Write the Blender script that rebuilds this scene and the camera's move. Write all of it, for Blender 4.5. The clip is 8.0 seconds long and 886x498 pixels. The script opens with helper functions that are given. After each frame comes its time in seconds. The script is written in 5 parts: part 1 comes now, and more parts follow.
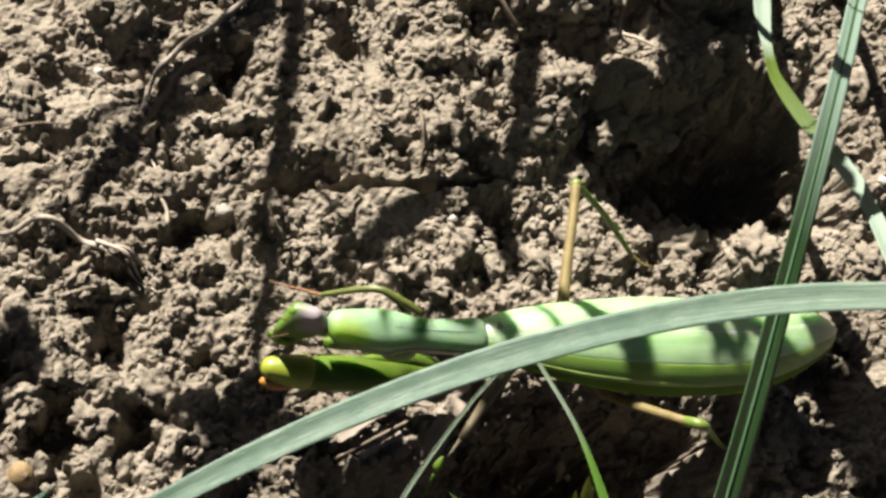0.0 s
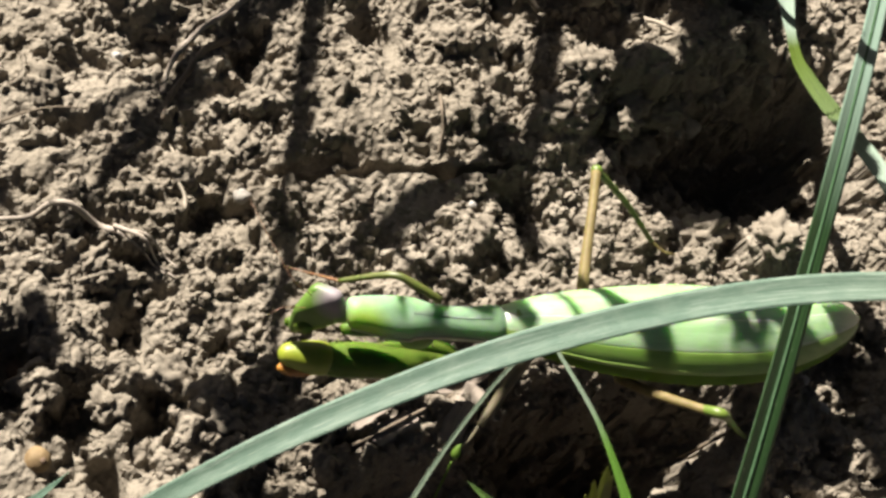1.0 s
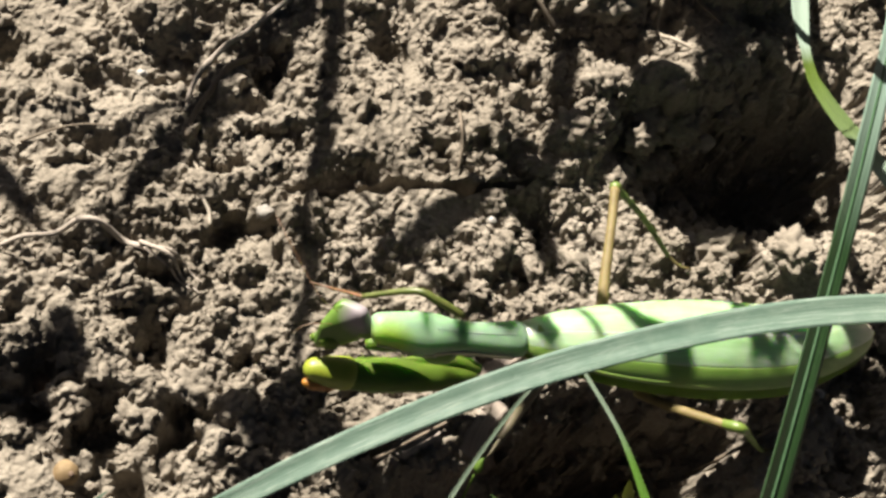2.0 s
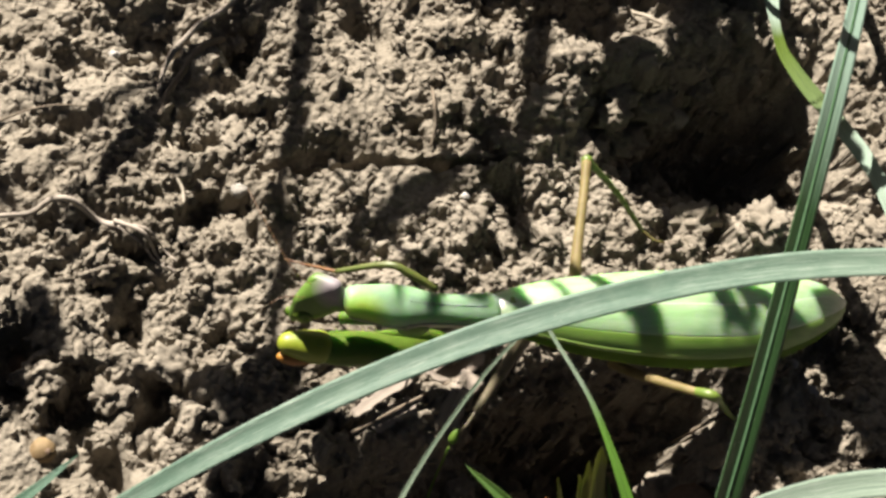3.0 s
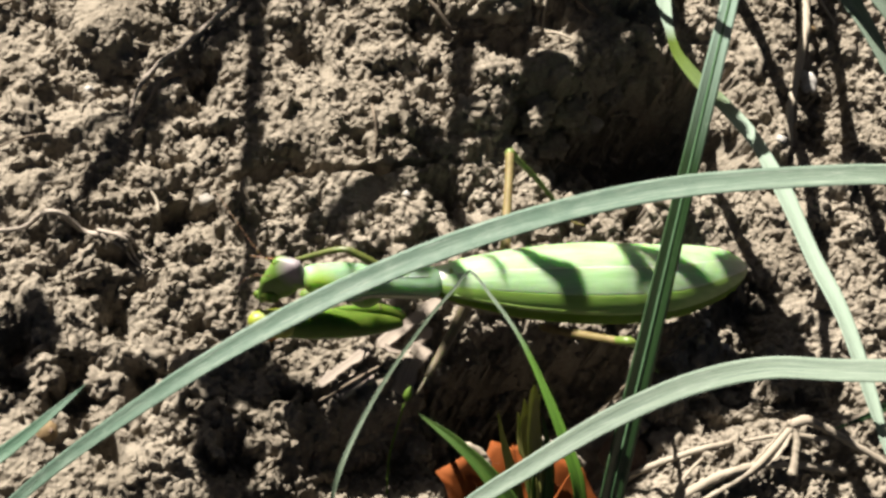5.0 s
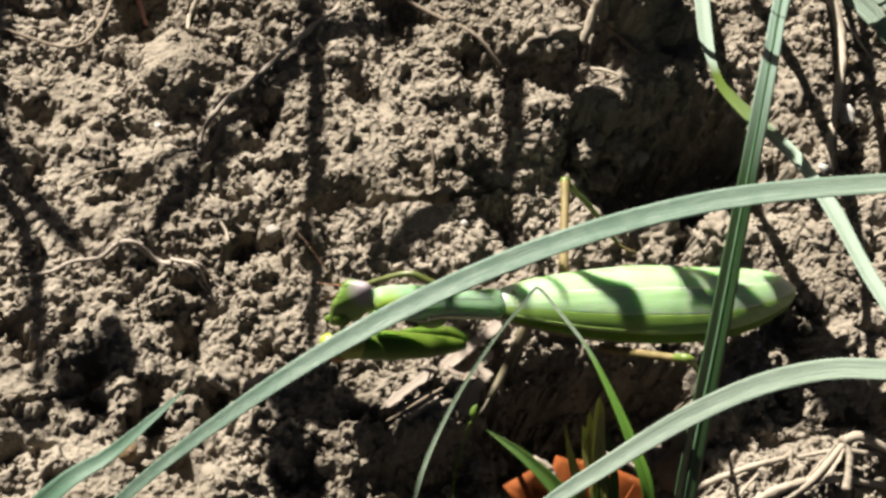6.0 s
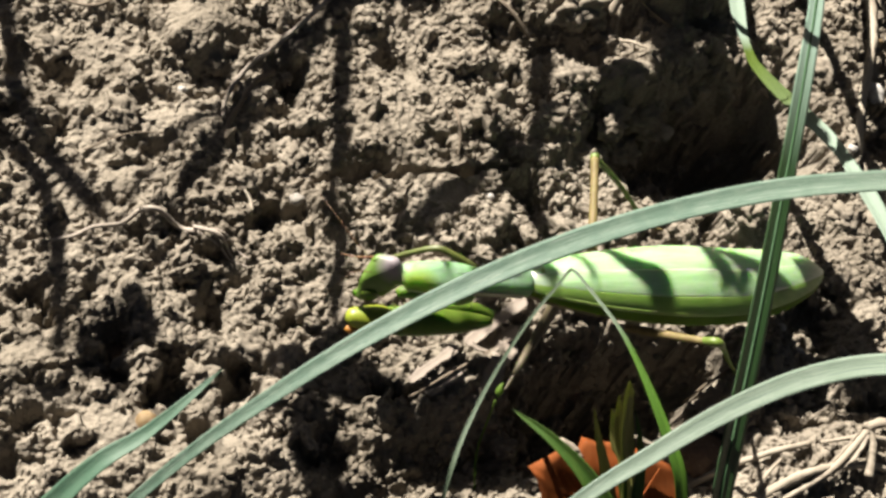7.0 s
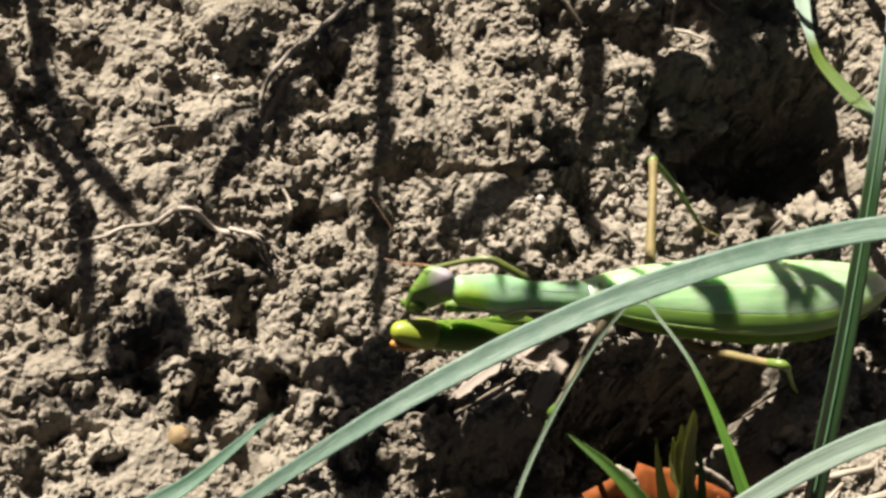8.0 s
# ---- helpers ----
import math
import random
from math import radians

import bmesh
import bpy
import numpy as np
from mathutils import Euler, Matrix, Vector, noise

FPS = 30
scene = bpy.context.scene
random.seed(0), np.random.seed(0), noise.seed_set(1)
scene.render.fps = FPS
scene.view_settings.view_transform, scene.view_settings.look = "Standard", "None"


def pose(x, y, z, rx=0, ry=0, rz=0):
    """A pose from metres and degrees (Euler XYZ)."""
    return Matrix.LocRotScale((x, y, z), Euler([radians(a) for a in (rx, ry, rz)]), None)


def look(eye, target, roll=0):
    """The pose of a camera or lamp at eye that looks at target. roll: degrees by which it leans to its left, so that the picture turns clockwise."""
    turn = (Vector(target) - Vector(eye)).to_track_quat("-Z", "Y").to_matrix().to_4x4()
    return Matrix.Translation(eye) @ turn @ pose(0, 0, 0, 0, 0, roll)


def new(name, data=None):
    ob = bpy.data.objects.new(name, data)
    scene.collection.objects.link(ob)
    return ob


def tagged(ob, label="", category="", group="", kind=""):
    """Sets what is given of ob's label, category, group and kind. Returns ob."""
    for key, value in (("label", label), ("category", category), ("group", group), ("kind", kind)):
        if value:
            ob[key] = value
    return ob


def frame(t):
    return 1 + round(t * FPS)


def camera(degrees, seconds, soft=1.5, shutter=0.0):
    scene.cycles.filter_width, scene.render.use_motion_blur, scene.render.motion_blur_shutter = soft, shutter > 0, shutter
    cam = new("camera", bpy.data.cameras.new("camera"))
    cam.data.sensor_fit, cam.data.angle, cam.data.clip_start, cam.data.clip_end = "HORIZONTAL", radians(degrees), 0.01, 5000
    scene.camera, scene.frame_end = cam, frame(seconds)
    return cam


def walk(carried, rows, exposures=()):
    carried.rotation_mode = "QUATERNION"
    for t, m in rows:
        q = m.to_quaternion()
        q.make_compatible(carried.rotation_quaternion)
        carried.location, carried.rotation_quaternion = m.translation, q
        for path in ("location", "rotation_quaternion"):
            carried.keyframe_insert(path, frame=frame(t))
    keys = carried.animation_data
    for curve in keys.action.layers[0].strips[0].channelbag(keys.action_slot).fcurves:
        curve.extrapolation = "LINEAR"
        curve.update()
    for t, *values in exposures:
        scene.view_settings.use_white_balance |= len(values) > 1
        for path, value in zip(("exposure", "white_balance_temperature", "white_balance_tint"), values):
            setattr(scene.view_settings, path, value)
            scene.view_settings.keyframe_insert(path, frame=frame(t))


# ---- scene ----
# All places below are in millimetres, turned into metres by MM.
MM = 0.001

# ---------------------------------------------------------------- camera
cam = camera(35, 8.0, soft=2.9)
PATH = [
    (0.0, pose(-0.03005, -0.06896, 0.14823, 22.853, -13.269, -5.787)),
    (0.1, pose(-0.02964, -0.06935, 0.14827, 22.882, -12.795, -5.639)),
    (0.2, pose(-0.02923, -0.06975, 0.14830, 23.268, -12.918, -5.747)),
    (0.3, pose(-0.02882, -0.07014, 0.14834, 23.299, -12.957, -5.822)),
    (0.4, pose(-0.02841, -0.07054, 0.14837, 23.462, -13.165, -5.971)),
    (0.5, pose(-0.02800, -0.07093, 0.14841, 23.014, -13.317, -6.096)),
    (0.6, pose(-0.02834, -0.07042, 0.14820, 22.840, -13.019, -5.852)),
    (0.7, pose(-0.02868, -0.06991, 0.14800, 22.875, -13.003, -5.730)),
    (0.8, pose(-0.02902, -0.06940, 0.14779, 22.750, -13.030, -5.627)),
    (0.9, pose(-0.02936, -0.06889, 0.14759, 22.215, -12.911, -5.459)),
    (1.0, pose(-0.02970, -0.06838, 0.14738, 22.089, -12.631, -5.225)),
    (1.1, pose(-0.03015, -0.06797, 0.14765, 22.106, -12.386, -5.025)),
    (1.2, pose(-0.03060, -0.06756, 0.14792, 22.379, -12.894, -5.139)),
    (1.3, pose(-0.03105, -0.06715, 0.14818, 22.293, -12.745, -4.978)),
    (1.4, pose(-0.03150, -0.06674, 0.14845, 22.071, -12.637, -4.835)),
    (1.5, pose(-0.03195, -0.06633, 0.14872, 22.145, -12.883, -4.839)),
    (1.6, pose(-0.03206, -0.06661, 0.14883, 22.138, -12.737, -4.871)),
    (1.7, pose(-0.03217, -0.06689, 0.14894, 21.870, -12.693, -4.947)),
    (1.8, pose(-0.03228, -0.06716, 0.14904, 21.950, -12.648, -5.020)),
    (1.9, pose(-0.03239, -0.06744, 0.14915, 21.975, -12.496, -5.050)),
    (2.0, pose(-0.03250, -0.06772, 0.14926, 22.251, -12.638, -5.202)),
    (2.1, pose(-0.03186, -0.06835, 0.14941, 22.337, -12.539, -5.325)),
    (2.2, pose(-0.03121, -0.06899, 0.14955, 22.114, -12.971, -5.673)),
    (3.3, pose(-0.03046, -0.07146, 0.14943, 22.481, -12.402, -6.258)),
    (3.4, pose(-0.03021, -0.07183, 0.14935, 22.477, -12.249, -6.345)),
    (3.5, pose(-0.02996, -0.07220, 0.14926, 22.180, -12.064, -6.419)),
    (3.6, pose(-0.02989, -0.07275, 0.14985, 22.374, -12.180, -6.581)),
    (3.7, pose(-0.02982, -0.07330, 0.15045, 22.656, -12.238, -6.717)),
    (3.8, pose(-0.02974, -0.07384, 0.15104, 23.060, -12.382, -6.890)),
    (3.9, pose(-0.02967, -0.07439, 0.15164, 23.141, -12.550, -7.073)),
    (4.0, pose(-0.02960, -0.07494, 0.15223, 23.148, -12.680, -7.241)),
    (4.1, pose(-0.02854, -0.07533, 0.15388, 23.332, -12.576, -7.316)),
    (4.2, pose(-0.02747, -0.07572, 0.15553, 23.023, -12.157, -7.251)),
    (5.3, pose(-0.03809, -0.09491, 0.16548, 27.768, -12.395, -10.963)),
    (5.4, pose(-0.03923, -0.09555, 0.16514, 27.816, -12.097, -10.855)),
    (5.5, pose(-0.04037, -0.09619, 0.16480, 28.268, -11.993, -10.852)),
    (5.6, pose(-0.04078, -0.09629, 0.16518, 28.813, -12.076, -10.931)),
    (5.7, pose(-0.04119, -0.09639, 0.16556, 29.134, -12.008, -10.926)),
    (5.8, pose(-0.04161, -0.09650, 0.16593, 28.655, -11.397, -10.614)),
    (5.9, pose(-0.04202, -0.09660, 0.16631, 28.864, -11.371, -10.630)),
    (6.0, pose(-0.04243, -0.09670, 0.16669, 29.509, -11.548, -10.762)),
    (6.1, pose(-0.04280, -0.09637, 0.16696, 29.503, -11.630, -10.698)),
    (6.2, pose(-0.04318, -0.09605, 0.16723, 29.403, -11.471, -10.496)),
    (6.3, pose(-0.04355, -0.09572, 0.16751, 29.933, -11.774, -10.555)),
    (6.4, pose(-0.04393, -0.09540, 0.16778, 30.254, -12.055, -10.605)),
    (6.5, pose(-0.04430, -0.09507, 0.16805, 30.209, -12.536, -10.777)),
    (6.6, pose(-0.04475, -0.09444, 0.16739, 30.064, -12.785, -10.669)),
    (6.7, pose(-0.04520, -0.09381, 0.16672, 29.406, -12.658, -10.337)),
    (6.8, pose(-0.04566, -0.09319, 0.16606, 28.081, -12.593, -10.047)),
    (6.9, pose(-0.04611, -0.09256, 0.16539, 27.434, -12.567, -9.781)),
    (7.0, pose(-0.04656, -0.09193, 0.16473, 27.266, -12.746, -9.623)),
    (7.1, pose(-0.04693, -0.09040, 0.16421, 26.780, -12.992, -9.668)),
    (7.2, pose(-0.04730, -0.08886, 0.16369, 26.921, -12.888, -9.531)),
    (7.3, pose(-0.04768, -0.08733, 0.16318, 27.405, -11.911, -8.929)),
    (7.4, pose(-0.04805, -0.08579, 0.16266, 27.621, -12.382, -9.094)),
    (7.5, pose(-0.04842, -0.08426, 0.16214, 27.333, -12.875, -9.275)),
    (7.6, pose(-0.04859, -0.08338, 0.16138, 27.546, -12.997, -9.161)),
    (7.7, pose(-0.04876, -0.08249, 0.16062, 27.080, -12.858, -8.910)),
    (7.8, pose(-0.04894, -0.08161, 0.15985, 26.874, -13.187, -8.903)),
    (7.9, pose(-0.04911, -0.08072, 0.15909, 25.995, -13.133, -8.698)),
    (8.0, pose(-0.04928, -0.07984, 0.15833, 24.713, -13.203, -8.556)),
]
walk(cam, PATH, exposures=[(0.0, 2.0), (8.0, 2.0)])

# ---------------------------------------------------------------- light
SUN_TURN, SUN_HEIGHT = -26.0, 38.0      # degrees clockwise from +y, degrees up
SUN_WAY = Vector((math.sin(radians(SUN_TURN)) * math.cos(radians(SUN_HEIGHT)),
                  math.cos(radians(SUN_TURN)) * math.cos(radians(SUN_HEIGHT)),
                  math.sin(radians(SUN_HEIGHT))))
world = bpy.data.worlds.new("sky")
scene.world = world
world.use_nodes = True
sky = world.node_tree.nodes.new("ShaderNodeTexSky")
sky.sky_type, sky.sun_disc = "NISHITA", False
sky.dust_density, sky.air_density, sky.ozone_density = 4.0, 0.7, 0.5
sky.sun_elevation, sky.sun_rotation = radians(SUN_HEIGHT), radians(SUN_TURN)
back = world.node_tree.nodes["Background"]
back.inputs["Strength"].default_value = 0.0064
world.node_tree.links.new(sky.outputs["Color"], back.inputs["Color"])
sun = new("sun", bpy.data.lights.new("sun", "SUN"))
sun.data.energy, sun.data.angle, sun.data.color = 5.0, radians(0.53), (1.0, 0.93, 0.82)
sun.matrix_world = look(SUN_WAY * 2, (0, 0, 0))


# ---------------------------------------------------------------- materials
def material(name, rough=0.7, spec=0.3):
    m = bpy.data.materials.new(name)
    m.use_nodes = True
    b = m.node_tree.nodes["Principled BSDF"]
    b.inputs["Roughness"].default_value = rough
    b.inputs["Specular IOR Level"].default_value = spec
    return m, m.node_tree.nodes, m.node_tree.links, b


def noise_tex(n, l, scale, detail=4, rough=0.6, coord=None, stretch=None):
    if coord is None:
        coord = n.new("ShaderNodeTexCoord").outputs["Object"]
    if stretch:
        mp = n.new("ShaderNodeMapping")
        mp.inputs["Scale"].default_value = stretch
        l.new(coord, mp.inputs["Vector"])
        coord = mp.outputs["Vector"]
    t = n.new("ShaderNodeTexNoise")
    t.inputs["Scale"].default_value, t.inputs["Detail"].default_value = scale, detail
    t.inputs["Roughness"].default_value = rough
    l.new(coord, t.inputs["Vector"])
    return t.outputs["Fac"]


def ramp(n, l, fac, stops):
    r = n.new("ShaderNodeValToRGB")
    e = r.color_ramp.elements
    while len(e) < len(stops):
        e.new(0.5)
    for el, (p, col) in zip(e, stops):
        el.position, el.color = p, (*col, 1)
    l.new(fac, r.inputs["Fac"])
    return r.outputs["Color"]


def mix(n, l, a, b, fac, mode="MIX"):
    m = n.new("ShaderNodeMix")
    m.data_type, m.blend_type = "RGBA", mode
    for sock, v in ((m.inputs["A"], a), (m.inputs["B"], b), (m.inputs["Factor"], fac)):
        if isinstance(v, (int, float)):
            sock.default_value = v
        elif isinstance(v, tuple):
            sock.default_value = (*v, 1)
        else:
            l.new(v, sock)
    return m.outputs["Result"]


def bump(n, l, b, fac, dist, strength=0.6):
    u = n.new("ShaderNodeBump")
    u.inputs["Distance"].default_value, u.inputs["Strength"].default_value = dist, strength
    l.new(fac, u.inputs["Height"])
    l.new(u.outputs["Normal"], b.inputs["Normal"])


def soil_material(name, light, dark, grain=1.0):
    m, n, l, b = material(name, 0.95, 0.12)
    big = noise_tex(n, l, 55, 3)
    fine = noise_tex(n, l, 1400, 5, 0.7)
    speck = noise_tex(n, l, 2600, 2)
    col = mix(n, l, ramp(n, l, big, [(0.35, dark), (0.65, light)]),
              ramp(n, l, fine, [(0.3, (0.5, 0.48, 0.46)), (0.7, (1.0, 1.0, 1.0))]), 0.6, "MULTIPLY")
    col = mix(n, l, col, (0.33, 0.29, 0.24), ramp(n, l, speck, [(0.66, (0, 0, 0)), (0.74, (0.6, 0.6, 0.6))]))
    l.new(col, b.inputs["Base Color"])
    cell = n.new("ShaderNodeTexVoronoi")
    cell.inputs["Scale"].default_value = 1700
    l.new(n.new("ShaderNodeTexCoord").outputs["Object"], cell.inputs["Vector"])
    both = n.new("ShaderNodeMath")
    both.operation = "MULTIPLY_ADD"
    both.inputs[1].default_value = -0.9
    l.new(cell.outputs["Distance"], both.inputs[0])
    l.new(fine, both.inputs[2])
    bump(n, l, b, both.outputs[0], 0.00026 * grain, 0.8)
    return m


SOIL = soil_material("dry_soil", (0.226, 0.199, 0.162), (0.150, 0.130, 0.103))
CLOD = soil_material("soil_clod_surface", (0.230, 0.203, 0.166), (0.154, 0.133, 0.106))


def blotched_skin(name, ground, blotch, spot, inner, outer, soft=0.0):
    """Insect skin with a blotch of a second colour round a spot in the part's own space, in metres."""
    m, n, l, b = material(name, 0.48, 0.35)
    f = noise_tex(n, l, 400, 4)
    green = ramp(n, l, f, [(0.3, ground[0]), (0.7, ground[1])])
    pale = ramp(n, l, f, [(0.3, blotch[0]), (0.7, blotch[1])])
    if soft:
        b.inputs["Subsurface Weight"].default_value = soft
        b.inputs["Subsurface Radius"].default_value = (0.55, 1.0, 0.3)
        b.inputs["Subsurface Scale"].default_value = 0.0045
    d = n.new("ShaderNodeVectorMath")
    d.operation = "DISTANCE"
    d.inputs[1].default_value = spot
    l.new(n.new("ShaderNodeTexCoord").outputs["Object"], d.inputs[0])
    k = n.new("ShaderNodeMath")
    k.operation = "MULTIPLY"
    k.inputs[1].default_value = 250.0
    l.new(d.outputs["Value"], k.inputs[0])
    l.new(mix(n, l, pale, green, ramp(n, l, k.outputs[0], [(inner, (0, 0, 0)), (outer, (1, 1, 1))])), b.inputs["Base Color"])
    bump(n, l, b, noise_tex(n, l, 1500, 3), 0.00005, 0.4)
    return m


HEAD_SKIN = blotched_skin("head_skin", ((0.05, 0.1, 0.012), (0.085, 0.15, 0.024)), ((0.17, 0.145, 0.155), (0.25, 0.225, 0.235)), (-0.0013, 0.0008, 0.0014), 0.28, 0.66)
THORAX = blotched_skin("blue_green_thorax", ((0.115, 0.2, 0.115), (0.17, 0.265, 0.165)), ((0.15, 0.235, 0.018), (0.2, 0.285, 0.035)), (-0.0265, -0.0015, 0.0165), 0.35, 0.8, 0.85)
BROWN_CLOD = soil_material("reddish_clod_surface", (0.17, 0.12, 0.088), (0.11, 0.076, 0.055), 0.5)


def stone_material(name, a, b2):
    m, n, l, b = material(name, 0.75, 0.3)
    f = noise_tex(n, l, 700, 4)
    l.new(ramp(n, l, f, [(0.35, a), (0.68, b2)]), b.inputs["Base Color"])
    bump(n, l, b, noise_tex(n, l, 1500, 3), 0.0002, 0.5)
    return m


WHITE_STONE = stone_material("pale_quartz", (0.24, 0.225, 0.208), (0.37, 0.355, 0.335))
GREY_STONE = stone_material("grey_stone", (0.150, 0.135, 0.116), (0.247, 0.232, 0.210))
TAN_STONE = stone_material("tan_stone", (0.115, 0.075, 0.036), (0.19, 0.135, 0.07))


def plant_material(name, dark, light, vein, stripe=34.0, trans=0.25, rough=0.5, dust=0.3, other=None, spec=0.4):
    """A leaf whose veins run along it: u goes across the leaf, v along it. other: a second colour along the leaf, (colour, stops along v)."""
    m, n, l, b = material(name, rough, spec)
    uv = n.new("ShaderNodeUVMap").outputs["UV"]
    veins = noise_tex(n, l, 1.0, 3, 0.6, uv, (stripe, 1.2, 1))
    patch = noise_tex(n, l, 1.0, 4, 0.6, uv, (3, 9, 1))
    col = mix(n, l, ramp(n, l, veins, [(0.3, dark), (0.7, light)]), vein,
              ramp(n, l, patch, [(0.45, (0, 0, 0)), (0.8, (dust, dust, dust))]))
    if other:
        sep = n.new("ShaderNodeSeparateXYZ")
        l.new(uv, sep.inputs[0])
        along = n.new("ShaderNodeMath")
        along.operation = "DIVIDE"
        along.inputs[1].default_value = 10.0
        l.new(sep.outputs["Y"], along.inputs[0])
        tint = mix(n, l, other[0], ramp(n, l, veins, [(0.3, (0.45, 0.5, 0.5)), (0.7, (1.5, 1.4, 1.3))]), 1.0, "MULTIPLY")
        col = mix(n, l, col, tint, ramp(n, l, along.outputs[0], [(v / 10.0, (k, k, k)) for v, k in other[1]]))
    if dust >= 0.5:     # whitish rubbed streaks along the blade
        rub = noise_tex(n, l, 1.0, 4, 0.65, uv, (11, 4, 1))
        col = mix(n, l, col, (0.36, 0.4, 0.35), ramp(n, l, rub, [(0.54, (0, 0, 0)), (0.74, (0.5, 0.5, 0.5))]))
    scar = noise_tex(n, l, 1.0, 5, 0.7, uv, (14, 60, 1))
    col = mix(n, l, col, (0.5, 0.5, 0.42), ramp(n, l, scar, [(0.63, (0, 0, 0)), (0.73, (0.6, 0.6, 0.6))]))
    l.new(col, b.inputs["Base Color"])
    bump(n, l, b, veins, 0.00012, 0.5)
    if trans:
        t = n.new("ShaderNodeBsdfTranslucent")
        l.new(mix(n, l, col, (0.75, 1.0, 0.35), 0.55, "MULTIPLY"), t.inputs["Color"])
        s = n.new("ShaderNodeMixShader")
        s.inputs[0].default_value = trans
        l.new(b.outputs[0], s.inputs[1])
        l.new(t.outputs[0], s.inputs[2])
        l.new(s.outputs[0], n["Material Output"].inputs["Surface"])
    return m


GRASS = plant_material("glaucous_grass", (0.05, 0.098, 0.066), (0.115, 0.172, 0.135), (0.19, 0.245, 0.195), 30, 0.2, 0.5, 0.5, None, 0.3)
# Paler stretch towards the root: the blade's sheen put into its colour.
SHEEN_GRASS = plant_material("sheen_tinted_grass", (0.05, 0.098, 0.066), (0.115, 0.172, 0.135), (0.19, 0.245, 0.195), 30, 0.2, 0.5, 0.5, ((0.14, 0.19, 0.155), [(7.2, 1.0), (9.2, 0.0)]), 0.3)
GRASS_RIB = plant_material("grass_midrib", (0.114, 0.176, 0.128), (0.160, 0.230, 0.172), (0.224, 0.288, 0.232))
# Pale root, dark rest and dark rib: sun and shade put into the colour.
SHADED_GRASS = plant_material("shade_tinted_grass", (0.13, 0.195, 0.155), (0.19, 0.26, 0.215), (0.22, 0.27, 0.23), 12, 0.16, 0.45, 0.35, ((0.015, 0.039, 0.013), [(2.2, 0.0), (3.1, 1.0)]), 0.25)
SHADED_RIB = plant_material("shade_tinted_midrib", (0.03, 0.07, 0.03), (0.045, 0.095, 0.045), (0.05, 0.1, 0.05), spec=0.12)
KINKED = plant_material("yellowing_grass", (0.15, 0.205, 0.16), (0.23, 0.285, 0.235), (0.3, 0.34, 0.3), rough=0.7, dust=0.1, other=((0.045, 0.075, 0.004), [(2.15, 0.0), (2.4, 1.0), (3.5, 0.85), (4.1, 0.0)]), spec=0.15)
NARROW = plant_material("narrow_grass", (0.05, 0.076, 0.05), (0.095, 0.125, 0.085), (0.15, 0.18, 0.13), 12, 0.12, other=((0.045, 0.105, 0.013), [(3.65, 1.0), (3.95, 0.0)]), spec=0.2)
FRESH = plant_material("fresh_green_grass", (0.06, 0.125, 0.016), (0.13, 0.21, 0.035), (0.17, 0.2, 0.05), 16, 0.45, spec=0.2)
YELLOWED = plant_material("yellowed_grass", (0.140, 0.150, 0.020), (0.225, 0.225, 0.050), (0.250, 0.225, 0.100), 16, 0.45)
FRAYED = plant_material("frayed_grass", (0.19, 0.205, 0.045), (0.31, 0.29, 0.1), (0.33, 0.26, 0.13), 22, 0.5)
SHOOT = plant_material("dark_young_grass", (0.018, 0.05, 0.008), (0.05, 0.1, 0.018), (0.12, 0.15, 0.035), 14, 0.3, spec=0.2)
SHORT_TIP = plant_material("deep_blue_green_grass", (0.03, 0.075, 0.045), (0.07, 0.128, 0.088), (0.11, 0.17, 0.12), 24, 0.2, 0.5, 0.35, None, 0.3)
STRAW = plant_material("dry_straw", (0.165, 0.135, 0.1), (0.315, 0.275, 0.22), (0.36, 0.32, 0.27), 20, 0.1, 0.7)
TWIG = plant_material("dark_twig", (0.072, 0.054, 0.036), (0.158, 0.126, 0.094), (0.194, 0.162, 0.122), 16, 0, 0.85)
RED_STEM = plant_material("reddish_stem", (0.210, 0.072, 0.054), (0.330, 0.180, 0.144), (0.360, 0.252, 0.216), 12, 0, 0.6)
RED_LEAF = plant_material("rust_brown_leaf", (0.13, 0.032, 0.007), (0.25, 0.068, 0.016), (0.26, 0.12, 0.055), 8, 0.3, 0.8, spec=0.1)
PALE_STRAW = plant_material("bleached_straw", (0.2, 0.165, 0.135), (0.34, 0.295, 0.25), (0.4, 0.36, 0.31), 20, 0.1, 0.7)
DRY_LEAF = plant_material("dry_leaf", (0.16, 0.13, 0.105), (0.26, 0.22, 0.185), (0.31, 0.27, 0.235), 10, 0.1, 0.8)


def insect_material(name, a, b2, scale=500, rough=0.45, spec=0.45, trans=0.0, stretch=None, ior=1.5, deep=0.0016, relief=0.00002):
    m, n, l, b = material(name, rough, spec)
    f = noise_tex(n, l, scale, 4, 0.6, None, stretch)
    col = ramp(n, l, f, [(0.3, a), (0.7, b2)])
    l.new(col, b.inputs["Base Color"])
    b.inputs["Subsurface Weight"].default_value = max(trans, 0.12)
    b.inputs["Subsurface Radius"].default_value = (0.5, 1.0, 0.2)
    b.inputs["Subsurface Scale"].default_value = deep
    b.inputs["IOR"].default_value = ior
    bump(n, l, b, noise_tex(n, l, scale * 4, 3, 0.6, None, stretch), relief, 0.4)
    return m


